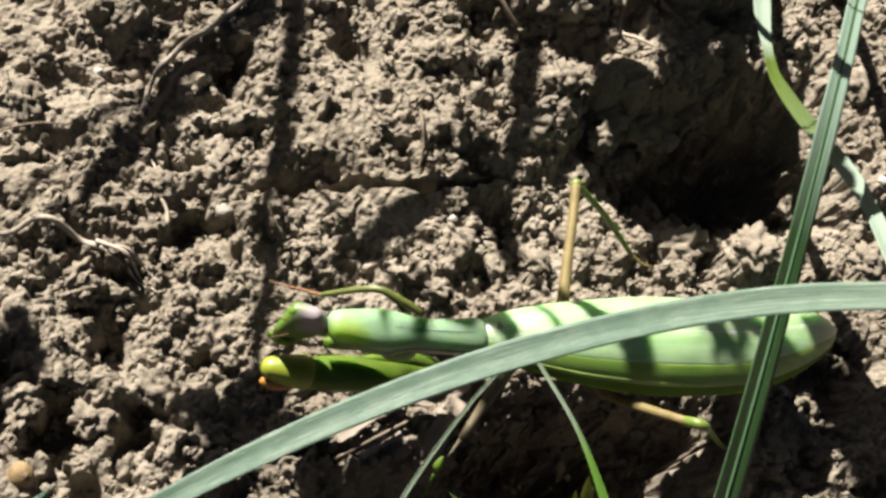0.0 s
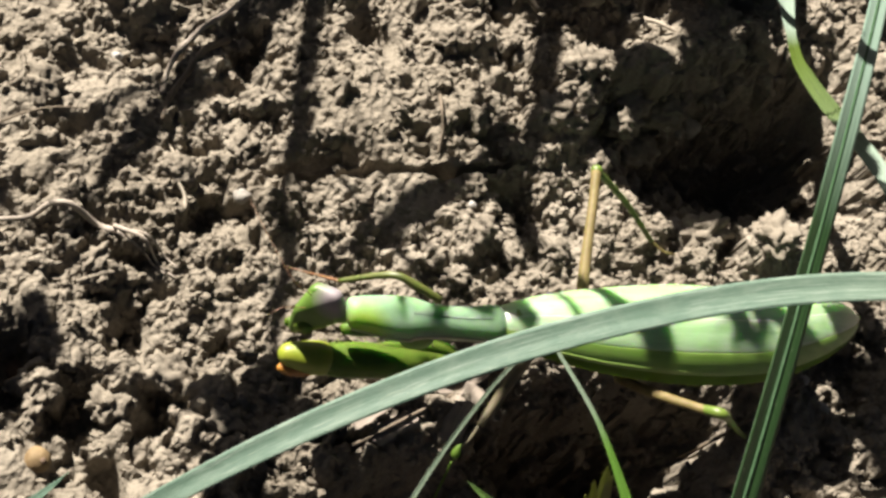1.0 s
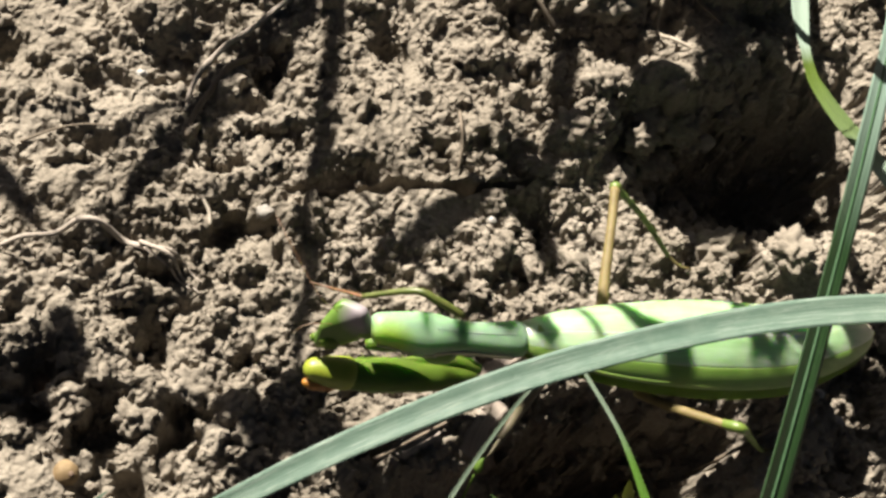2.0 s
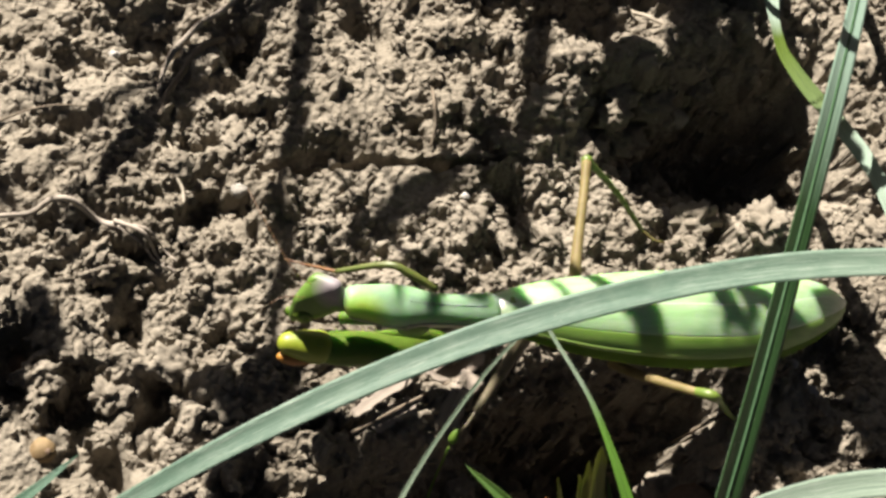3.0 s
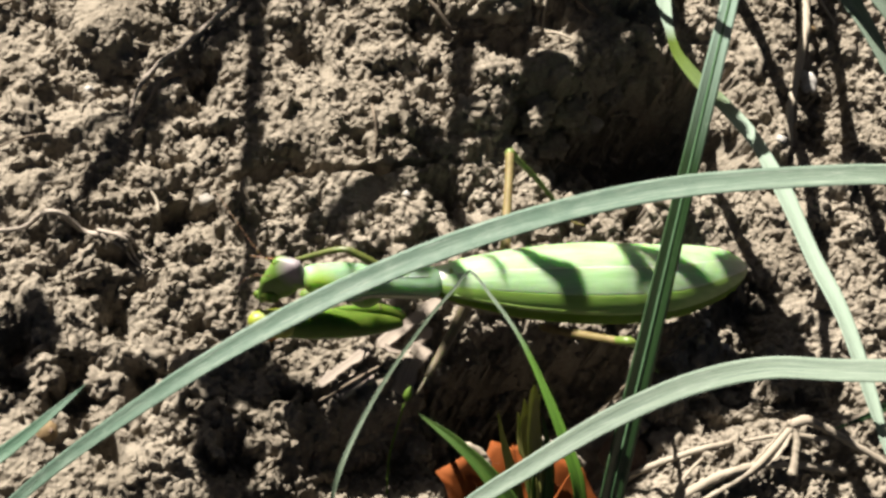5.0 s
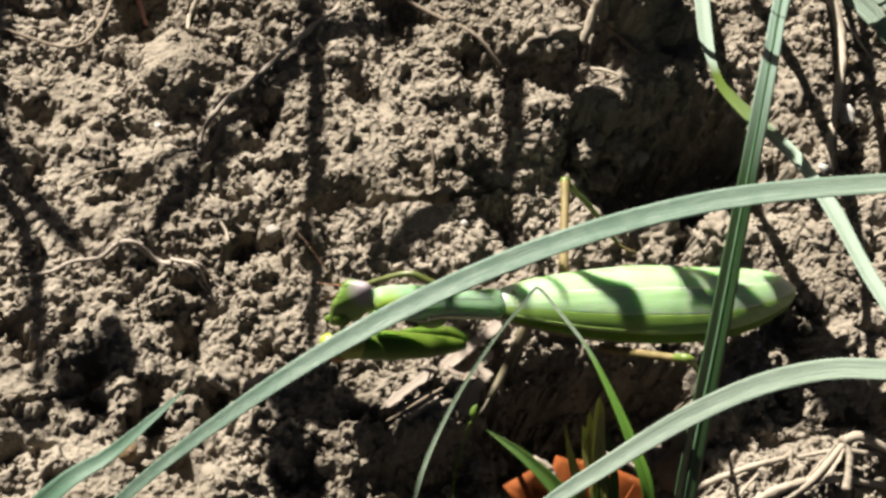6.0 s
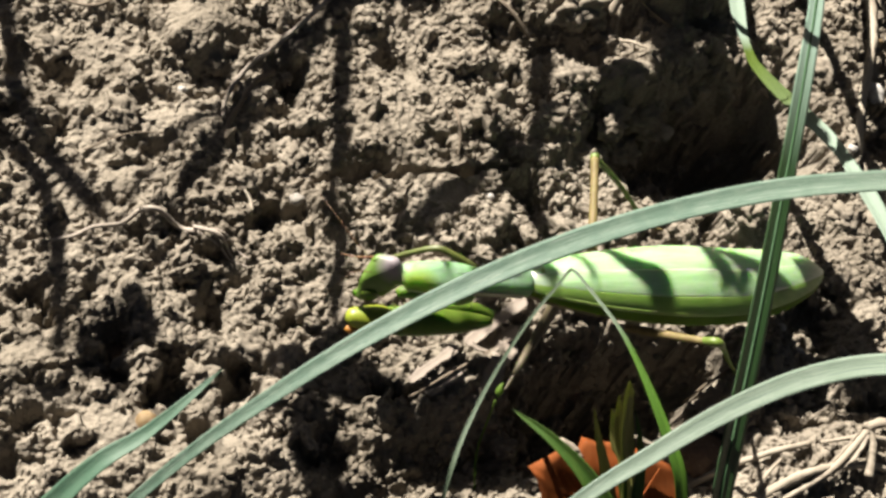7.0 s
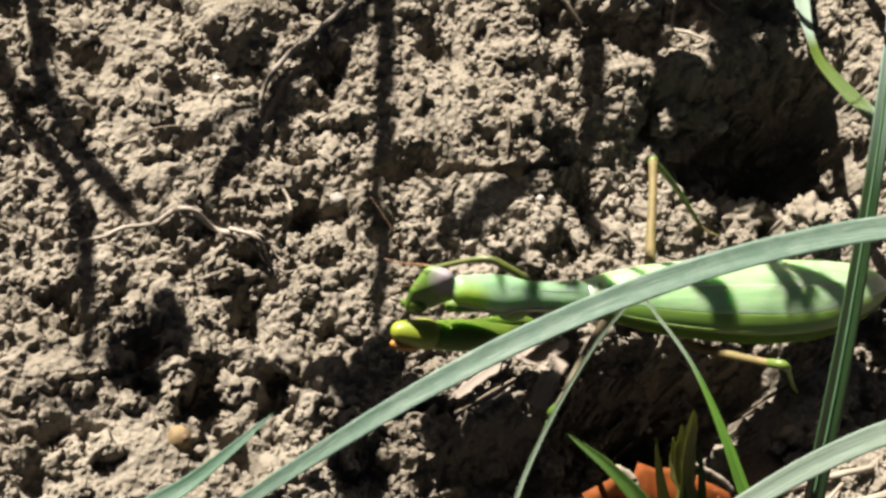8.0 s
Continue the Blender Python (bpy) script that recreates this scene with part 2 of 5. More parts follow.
WING = insect_material("green_wing", (0.175, 0.305, 0.135), (0.285, 0.42, 0.245), 160, 0.5, 0.5, 0.75, (1, 9, 4), 1.5, 0.005, 0.000006)
skin = WING.node_tree.nodes["Principled BSDF"]
skin.inputs["Coat Weight"].default_value, skin.inputs["Coat Roughness"].default_value, skin.inputs["Coat IOR"].default_value = 1.0, 0.36, 1.7
WING_EDGE = insect_material("pale_wing_edge", (0.14, 0.2, 0.05), (0.2, 0.26, 0.085), 300)
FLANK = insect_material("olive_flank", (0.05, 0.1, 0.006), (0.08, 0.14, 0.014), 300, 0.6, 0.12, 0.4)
COSTAL = insect_material("yellow_green_wing_edge", (0.11, 0.21, 0.03), (0.17, 0.28, 0.06), 160, 0.45, 0.6, 0.4, (1, 9, 4), 1.5, 0.003, 0.000006)
BELLY = insect_material("pale_brown_belly", (0.06, 0.052, 0.03), (0.105, 0.088, 0.055), 400)
THORAX_SIDE = insect_material("yellow_green_thorax", (0.1, 0.18, 0.03), (0.15, 0.235, 0.06), 320, 0.5, 0.35, 0.5, None, 1.45, 0.003)
HEAD = insect_material("green_head", (0.05, 0.105, 0.012), (0.085, 0.155, 0.022), 400)
FORELEG = insect_material("green_foreleg", (0.045, 0.08, 0.006), (0.07, 0.11, 0.013), 320, 0.5, 0.3, 0.6, None, 1.45, 0.004)
# Yellow joint; the sunlight on it is put into this brighter colour.
FORE_LIT_TIP = insect_material("yellow_sunlit_foreleg_tip", (0.13, 0.17, 0.012), (0.2, 0.225, 0.02), 320)
ORANGE = insect_material("orange_coxa", (0.225, 0.083, 0.011), (0.300, 0.143, 0.022), 320)
LEG = insect_material("tan_leg", (0.1, 0.076, 0.028), (0.16, 0.125, 0.055), 500, 0.6, 0.2)
LEG_GREEN = insect_material("green_leg", (0.065, 0.105, 0.014), (0.1, 0.14, 0.024), 500)
OLIVE_LEG = insect_material("olive_leg", (0.05, 0.062, 0.012), (0.085, 0.098, 0.022), 500)
FEELER = insect_material("brown_antenna", (0.096, 0.048, 0.024), (0.200, 0.104, 0.056), 600)
COLLAR = insect_material("pale_membrane", (0.3, 0.31, 0.2), (0.38, 0.38, 0.27), 400)
SPINE = insect_material("pale_spine", (0.160, 0.168, 0.060), (0.220, 0.220, 0.100), 600)


# ---------------------------------------------------------------- mesh tools
PLACE = {}      # world place of each object's origin, in millimetres


def mesh_of(name, verts, faces, mats, uvs=None, smooth=True, slots=None):
    me = bpy.data.meshes.new(name)
    me.from_pydata([tuple(v) for v in np.asarray(verts, float) * MM], [], [tuple(int(i) for i in f) for f in faces])
    for m in (mats if isinstance(mats, (list, tuple)) else [mats]):
        me.materials.append(m)
    if slots is not None:
        me.polygons.foreach_set("material_index", np.asarray(slots, dtype=np.int32))
    if smooth:
        me.polygons.foreach_set("use_smooth", np.ones(len(me.polygons), dtype=bool))
    if uvs is not None:
        lay = me.uv_layers.new(name="UVMap")
        idx = np.empty(len(me.loops), dtype=np.int32)
        me.loops.foreach_get("vertex_index", idx)
        lay.data.foreach_set("uv", np.asarray(uvs, dtype=np.float32)[idx].ravel())
    me.update()
    return me


def thing(name, base):
    """An empty at the base of a thing."""
    ob = new(name)
    ob.empty_display_size = 0.002
    ob.location = Vector(base) * MM
    PLACE[ob] = np.array(base, float)
    return ob


def part(name, shape, mats, parent=None, label="", at=None, **kw):
    """A mesh in world millimetres as one object, under a thing or a part, with its origin at `at`."""
    verts, faces, uvs = shape
    home = np.array(at if at is not None else (PLACE[parent] if parent else np.mean(verts, axis=0)), float)
    ob = new(name, mesh_of(name, np.asarray(verts, float) - home, faces, mats, uvs, **kw))
    PLACE[ob] = home
    if parent:
        ob.parent = parent
        ob.location = Vector(home - PLACE[parent]) * MM
    else:
        ob.location = Vector(home) * MM
    if label:
        ob["label"] = label
    return ob


def spline(pts, n):
    """A smooth curve through the points (any number of columns), n samples, even in length."""
    p = np.asarray(pts, float)
    if len(p) == 2:
        return p[0] + (p[1] - p[0]) * np.linspace(0, 1, n)[:, None]
    p = np.vstack([2 * p[0] - p[1], p, 2 * p[-1] - p[-2]])
    out = []
    for i in range(1, len(p) - 2):
        t = np.linspace(0, 1, 24, endpoint=i == len(p) - 3)[:, None]
        a, b, c, d = p[i - 1], p[i], p[i + 1], p[i + 2]
        out.append(0.5 * (2 * b + (c - a) * t + (2 * a - 5 * b + 4 * c - d) * t ** 2 + (3 * b - a - 3 * c + d) * t ** 3))
    q = np.vstack(out)
    s = np.concatenate([[0], np.cumsum(np.linalg.norm(np.diff(q[:, :3], axis=0), axis=1))])
    w = np.linspace(0, s[-1], n)
    return np.stack([np.interp(w, s, q[:, k]) for k in range(q.shape[1])], 1)


def unit(v):
    return v / (np.linalg.norm(v, axis=-1, keepdims=True) + 1e-12)


def axes_along(path, up):
    tan = unit(np.gradient(path, axis=0))
    side = unit(np.cross(tan, np.broadcast_to(np.asarray(up, float), tan.shape)))
    return tan, side, np.cross(side, tan)


def loft(rows, n=28, m=16, up=(0, 0, 1), flat=2.0, rough=0.0, seed=0):
    """A closed round body along rows of (x, y, z, half width, half height). flat: 2 round, more is boxier."""
    q = spline(rows, n)
    tan, side, top = axes_along(q[:, :3], up)
    th = np.linspace(0, 2 * np.pi, m, endpoint=False)
    cs = np.sign(np.cos(th)) * np.abs(np.cos(th)) ** (2 / flat)
    sn = np.sign(np.sin(th)) * np.abs(np.sin(th)) ** (2 / flat)
    v = q[:, None, :3] + side[:, None] * (q[:, 3, None] * cs)[..., None] + top[:, None] * (q[:, 4, None] * sn)[..., None]
    if rough:
        rng = np.random.RandomState(seed)
        v = v + rng.normal(0, rough, v.shape) * q[:, 3, None, None]
    v = v.reshape(-1, 3)
    f = [(i * m + j, i * m + (j + 1) % m, (i + 1) * m + (j + 1) % m, (i + 1) * m + j) for i in range(n - 1) for j in range(m)]
    a, z = len(v), len(v) + 1
    v = np.vstack([v, q[0, :3], q[-1, :3]])
    f += [(a, (j + 1) % m, j) for j in range(m)] + [(z, (n - 1) * m + j, (n - 1) * m + (j + 1) % m) for j in range(m)]
    uv = np.array([(j / m, i / (n - 1)) for i in range(n) for j in range(m)] + [(0.5, 0), (0.5, 1)])
    return v, f, uv


def tube(points, r0, r1=None, n=24, m=8, seed=0, rough=0.0):
    """A tapering round stem through the points."""
    r1 = r0 if r1 is None else r1
    rows = [(*p, r0 + (r1 - r0) * i / (len(points) - 1), r0 + (r1 - r0) * i / (len(points) - 1)) for i, p in enumerate(points)]
    way = np.abs(np.asarray(points[-1], float) - np.asarray(points[0], float))
    up = (0, 0, 1) if way[2] < max(way[0], way[1]) else (0.3, 1, 0)
    return loft(rows, n, m, up, 2.0, rough, seed)


def ribbon(points, width, face=(0, 0, 1), fold=0.25, thick=0.16, n=56, tip=0.35, root=0.1, turn=(0, 0), ripple=0.04, seed=0, stalk=(0.0, 1.0), profile=None):
    """A leaf blade through the points: narrowing at its tip (the last point), folded along its middle, with thickness."""
    q = spline(points, n)
    t = np.linspace(0, 1, n)
    _, side, top = axes_along(q, face)
    ang = np.radians(np.interp(t, (0, 1), turn))[:, None]
    side, top = side * np.cos(ang) + top * np.sin(ang), top * np.cos(ang) - side * np.sin(ang)
    w = width / 2 * np.clip((1 - t) / max(tip, 1e-6), 0, 1) ** 0.7 * np.clip(0.55 + t / max(root, 1e-6), 0, 1)
    w = w * np.clip(stalk[1] + (1 - stalk[1]) * (t / max(stalk[0], 1e-6)) ** 5, 0, 1)
    if profile:
        w = width / 2 * np.interp(t, [p[0] for p in profile], [p[1] for p in profile])
    rng = np.random.RandomState(seed)
    w = np.maximum(w * (1 + ripple * np.interp(t, np.linspace(0, 1, 14), rng.normal(0, 1, 14))), 0.02)
    k = 9
    u = np.linspace(-1, 1, k)
    lift = np.abs(u) ** 1.3 * fold
    ridge = 0.014 * np.cos(u * 14)
    upper = q[:, None] + side[:, None] * (w[:, None] * u)[..., None] + top[:, None] * (w[:, None] * lift + ridge * width * 0.5)[..., None]
    lower = upper - top[:, None] * (thick * (1 - 0.75 * np.abs(u)) * np.clip(w[:, None] / width * 2, 0.2, 1))[..., None]
    ring = np.concatenate([upper, lower[:, ::-1]], 1)
    m = 2 * k
    v = ring.reshape(-1, 3)
    f = [(i * m + j, i * m + (j + 1) % m, (i + 1) * m + (j + 1) % m, (i + 1) * m + j) for i in range(n - 1) for j in range(m)]
    f += [tuple(range(m - 1, -1, -1)), tuple((n - 1) * m + j for j in range(m))]
    long = np.linalg.norm(np.diff(q, axis=0), axis=1).sum() / width
    uu = np.concatenate([u, u[::-1]]) * 0.5 + 0.5
    uv = np.array([(uu[j], t[i] * long * 0.12) for i in range(n) for j in range(m)])
    return v, f, uv


def joined(shapes):
    v, f, u, k = [], [], [], 0
    for a, b, c in shapes:
        v.append(np.asarray(a, float))
        f += [tuple(i + k for i in q) for q in b]
        u.append(np.asarray(c, float) if c is not None else np.zeros((len(a), 2)))
        k += len(a)
    return np.vstack(v), f, np.vstack(u)


def ico(level):
    bm = bmesh.new()
    bmesh.ops.create_icosphere(bm, subdivisions=level, radius=1)
    v = np.array([p.co[:] for p in bm.verts])
    f = [[p.index for p in q.verts] for q in bm.faces]
    bm.free()
    return v, f


def hull(balls, level=5, sharp=5.0):
    """A smooth convex body round balls (x, y, z, radius)."""
    d, f = ico(level)
    c, r = np.array([b[:3] for b in balls], float), np.array([b[3] for b in balls], float)
    w = sharp * (d @ c.T + r)
    w = np.exp(w - w.max(axis=1, keepdims=True))
    w /= w.sum(axis=1, keepdims=True)
    return w @ c + d * (w @ r)[:, None], f, np.zeros((len(d), 2))


def lump(level, seed, rough=0.25, squash=(1, 1, 0.8), freq=1.6):
    """An irregular crumb or stone of radius about 1."""
    v, f = ico(level)
    off = seed * 7.31
    d = np.array([noise.noise(Vector(p) * freq + Vector((off, 0, 0))) + 0.5 * noise.noise(Vector(p) * freq * 2.3 + Vector((0, off, 0)))
                  + 0.3 * noise.noise(Vector(p) * freq * 5 + Vector((0, 0, off))) for p in v])
    return v * (1 + rough * d)[:, None] * np.array(squash), f, None


# ---------------------------------------------------------------- ground
def value_noise(x, y, size, seed):
    fx, fy = x / size, y / size
    ix, iy = np.floor(fx).astype(np.int64), np.floor(fy).astype(np.int64)
    tx, ty = fx - ix, fy - iy
    tx, ty = tx * tx * (3 - 2 * tx), ty * ty * (3 - 2 * ty)

    def dot(i, j):
        h = (i * 374761393 + j * 668265263 + seed * 1442695041) & 0x7FFFFFFF
        h = ((h ^ (h >> 13)) * 1274126177) & 0x7FFFFFFF
        return ((h ^ (h >> 16)) & 0xFFFF) / 32767.5 - 1
    return (dot(ix, iy) * (1 - tx) + dot(ix + 1, iy) * tx) * (1 - ty) + (dot(ix, iy + 1) * (1 - tx) + dot(ix + 1, iy + 1) * tx) * ty


def spread(lo, hi, step):
    """Even steps round the mantis, growing outwards to the horizon."""
    inner = np.arange(lo, hi + step, step)
    grow = np.cumsum(step * 1.28 ** np.arange(1, 47))
    return np.concatenate([lo - grow[::-1], inner, inner[-1] + grow])


STEP = 0.17
GX, GY = spread(-62, 104, STEP), spread(-62, 48, STEP)

RELIEF = []     # x, y, radius x, radius y, height, sharpness, smoothness of the surface


def pit(x, y, rx, ry, depth, sharp=2.8):
    """A hole between crumbs and clods."""
    RELIEF.append((x, y, rx, ry, -depth * 1.15, sharp, 0.0))


def crust(x, y, rx, ry, rise, smooth=0.75):
    """A patch of smooth caked soil."""
    RELIEF.append((x, y, rx * 1.15, ry * 1.15, rise, 3.0, smooth))


def mound(x, y, rx, ry, rise, sharp=2.0):
    """A heap of crumbly soil."""
    RELIEF.append((x, y, rx, ry, rise * 1.1, sharp, 0.0))


# the two deep hollows beside the mantis
pit(24, -39.5, 14, 8.5, 17.5, 3.2); pit(26, -32, 11, 5, 10, 2.6); pit(36, -32, 6.5, 4.5, 8); pit(8.6, -26.4, 5.0, 4.6, 2.8, 2); pit(3, -41, 9, 5.5, 7.0, 2.4)
pit(16, -33, 6, 4, 8.2, 2.4); pit(-9, -45, 7, 3.5, 4.1, 2); pit(46, 3.5, 14.5, 9.5, 15.3, 3.2); pit(53, 8, 7.5, 9, 12.0, 3.2); pit(63.8, 14.3, 4.1, 6.2, 3.5); pit(60.8, 10.5, 3.6, 6.0, 6.5, 3); pit(59.5, 4.5, 6.0, 7.5, 10.0, 3.2); pit(60, -1.5, 5.0, 5.0, 8.0, 3)
# holes before, beside and behind the mantis's head
pit(-32.2, 11.8, 3.5, 2.4, 1.4); pit(-24.6, 14.2, 3.0, 3.4, 3.4); pit(-36.4, 4.8, 1.2, 1.0, 0.6); pit(-37.5, 1.5, 1.0, 0.9, 0.5)
pit(-39.9, 1.3, 1.0, 0.9, 0.5); pit(-33.1, 2.9, 2.4, 1.4, 0.8); pit(-17.6, 2.8, 3.9, 1.8, 2.7); pit(-17.9, -4.9, 2.2, 3.1, 4.7)
pit(-12.6, 15.1, 2.5, 3.6, 5.0); pit(-13.3, 9.9, 2.3, 1.1, 1.6); pit(-12.8, 6.6, 3.2, 1.1, 1.7); pit(-3.8, 0.5, 3.0, 1.8, 2.7)
pit(-7.8, -0.6, 2.4, 1.2, 1.8); pit(6.8, 2.6, 1.9, 1.9, 2.9); pit(-14.5, -5.5, 1.9, 1.9, 2.8); pit(-12.4, -9.0, 1.0, 1.6, 2.3)
pit(-33.2, -8.1, 4.9, 1.0, 1.4); pit(-26.8, -11.4, 3.7, 1.5, 2.3); pit(4.2, 4.9, 1.1, 0.7, 1.2); pit(-39.5, -23.0, 2.4, 4.4, 5.4)
pit(-32.8, -28.5, 3.2, 3.4, 5.4); pit(-25.7, -15.8, 2.8, 1.5, 3.0); pit(-27.2, -20.1, 2.1, 2.8, 5.5); pit(-23.0, -26.3, 1.9, 2.7, 5.4)
pit(-16.4, -22.0, 2.5, 1.9, 3.8); pit(-24.1, -31.4, 1.9, 2.9, 5.8); pit(-32.1, -34.2, 2.7, 1.8, 2.9); pit(-28.7, -36.0, 1.6, 2.8, 5.7)
pit(-20.1, -8.9, 1.3, 2.1, 3.1); pit(2.6, 18.1, 2.1, 2.4, 3.6); pit(-52.3, 17.8, 2.5, 2.5, 1.4); pit(-44.1, 8.6, 2.1, 1.5, 0.9)
pit(-43.1, 15.3, 2.4, 2.2, 1.2); pit(-31.9, 3.9, 2.8, 1.6, 0.9); pit(-50.0, -31.8, 1.6, 1.6, 2.6); pit(-46.9, -32.0, 1.2, 1.2, 1.9)
pit(-44.5, -32.0, 1.1, 1.1, 1.8); pit(-52.3, -37.1, 2.5, 1.7, 2.7); pit(-44.6, -35.0, 2.0, 0.9, 1.5); pit(-49.7, -15.5, 1.8, 1.7, 2.8)
pit(-41.6, -14.6, 1.8, 1.1, 1.8); pit(-47.2, -17.2, 1.2, 2.4, 3.9); pit(-53.2, 23.3, 2.7, 2.5, 1.5); pit(-29.2, -14.5, 2.7, 1.0, 2.2)
pit(-27.4, 33.6, 3.4, 4.1, 5.0); pit(-20.0, 33.5, 1.8, 2.7, 4.1); pit(-39.0, 33.8, 3.6, 3.0, 1.8)
pit(-45.1, 17.0, 3.0, 2.0, 1.2); pit(10.6, 33.5, 4.1, 5.4, 5.0); pit(19.6, 23.7, 2.7, 2.5, 3.8); pit(31.3, 22.8, 7.0, 4.9, 5.0)
pit(42.7, 26.3, 4.6, 3.7, 5.0); pit(-45.9, 35.4, 1.9, 2.0, 1.2); pit(29.9, 37.7, 4.7, 2.9, 4.4)
pit(-5.2, -32.4, 6.0, 1.3, 3.0); pit(-14.3, -38.7, 3.7, 2.7, 5.0); pit(30, -40, 5.5, 8, 8.0)
# holes at the far side
pit(41.6, -9.9, 5.6, 2.6, 5.0); pit(19.7, -7.5, 2.3, 3.7, 3.6)
pit(59.3, -24.3, 5.2, 3.1, 4.0); pit(62.6, -39.8, 6.4, 2.9, 4.5); pit(64.2, -49.1, 3.3, 3.9, 4.0); pit(41.0, -42.1, 2.7, 2.8, 3.0); pit(83.3, 8.7, 3.0, 8.4, 4.0); pit(52.3, -36.7, 2.8, 2.0, 2.6)
pit(23.7, 9.5, 3.4, 2.6, 2.8); pit(78.5, 3.5, 3.2, 6.0, 5.3); pit(18, -4.5, 3.0, 3.0, 3.0); pit(14, -13, 3, 2, 2.3); pit(57, -29, 4.5, 3.5, 4.5)
crust(1.7, 7.8, 7.0, 6.6, 1.2); crust(1.2, -4.3, 6.8, 3.3, 0.9); crust(-10.0, 8.1, 2.0, 1.2, 1.2); crust(-11.2, 10.8, 2.0, 0.9, 1.0)
crust(-35.5, -0.3, 4.9, 2.1, 0.8); crust(-37.3, 9.9, 5.7, 5.2, 0.6); crust(-34.5, 7.4, 7.7, 4.1, 0.7); crust(-24.6, 21.6, 3.7, 4.4, 1.6)
crust(-49.4, -24.1, 8.1, 3.4, 1.0); crust(-40.5, -33.5, 3.8, 4.6, 0.8); crust(-52.0, -26.6, 4.3, 2.7, 1.0); crust(-24.5, 24.9, 4.4, 5.0, 2.6, 0.97)
crust(38.1, 15.3, 4.7, 2.5, 3.0); crust(49.8, 31.8, 4.4, 5.6, 4.0)
crust(-38.8, 17.4, 10.6, 7.6, 0.5, 0.65); crust(-49.2, -0.9, 5.9, 4.6, 0.4, 0.6)
# heaps round the hollows
mound(24, 6, 3, 3.4, 2.6); mound(30, 3, 3.2, 2.4, 2.2); mound(36, -9, 4, 3, 1.8); mound(50, -10, 5, 3.5, 2.4); mound(12, -9, 2.4, 3.2, 2.2)
mound(28, 14.5, 3, 3.6, 2.2); mound(33, 27, 6, 4.5, 3.0); mound(49, 33, 6.5, 5.5, 4.5, 2.4); mound(70, 10, 6, 9, 2.6); mound(44, -32, 5, 4, 2.4); mound(38.5, -37.5, 4.5, 3.6, 7.0); mound(34.5, -41.5, 3.0, 2.6, 7.0)
mound(-28, -41, 6, 4, 1.8); mound(46, -48, 7, 5, 2.0); mound(60, -44, 6, 5, 1.5); mound(-26, -22, 3, 3, 1.2)
CRACK = [(-12.5, -0.6), (-9.3, -0.9), (-6.3, -1.3), (-4.2, -0.2), (-1.9, -1.1), (1.6, -0.2), (5.0, -0.8), (9.2, -0.5), (11.3, -0.8), (17.1, 0.2), (20.5, 1.2)]


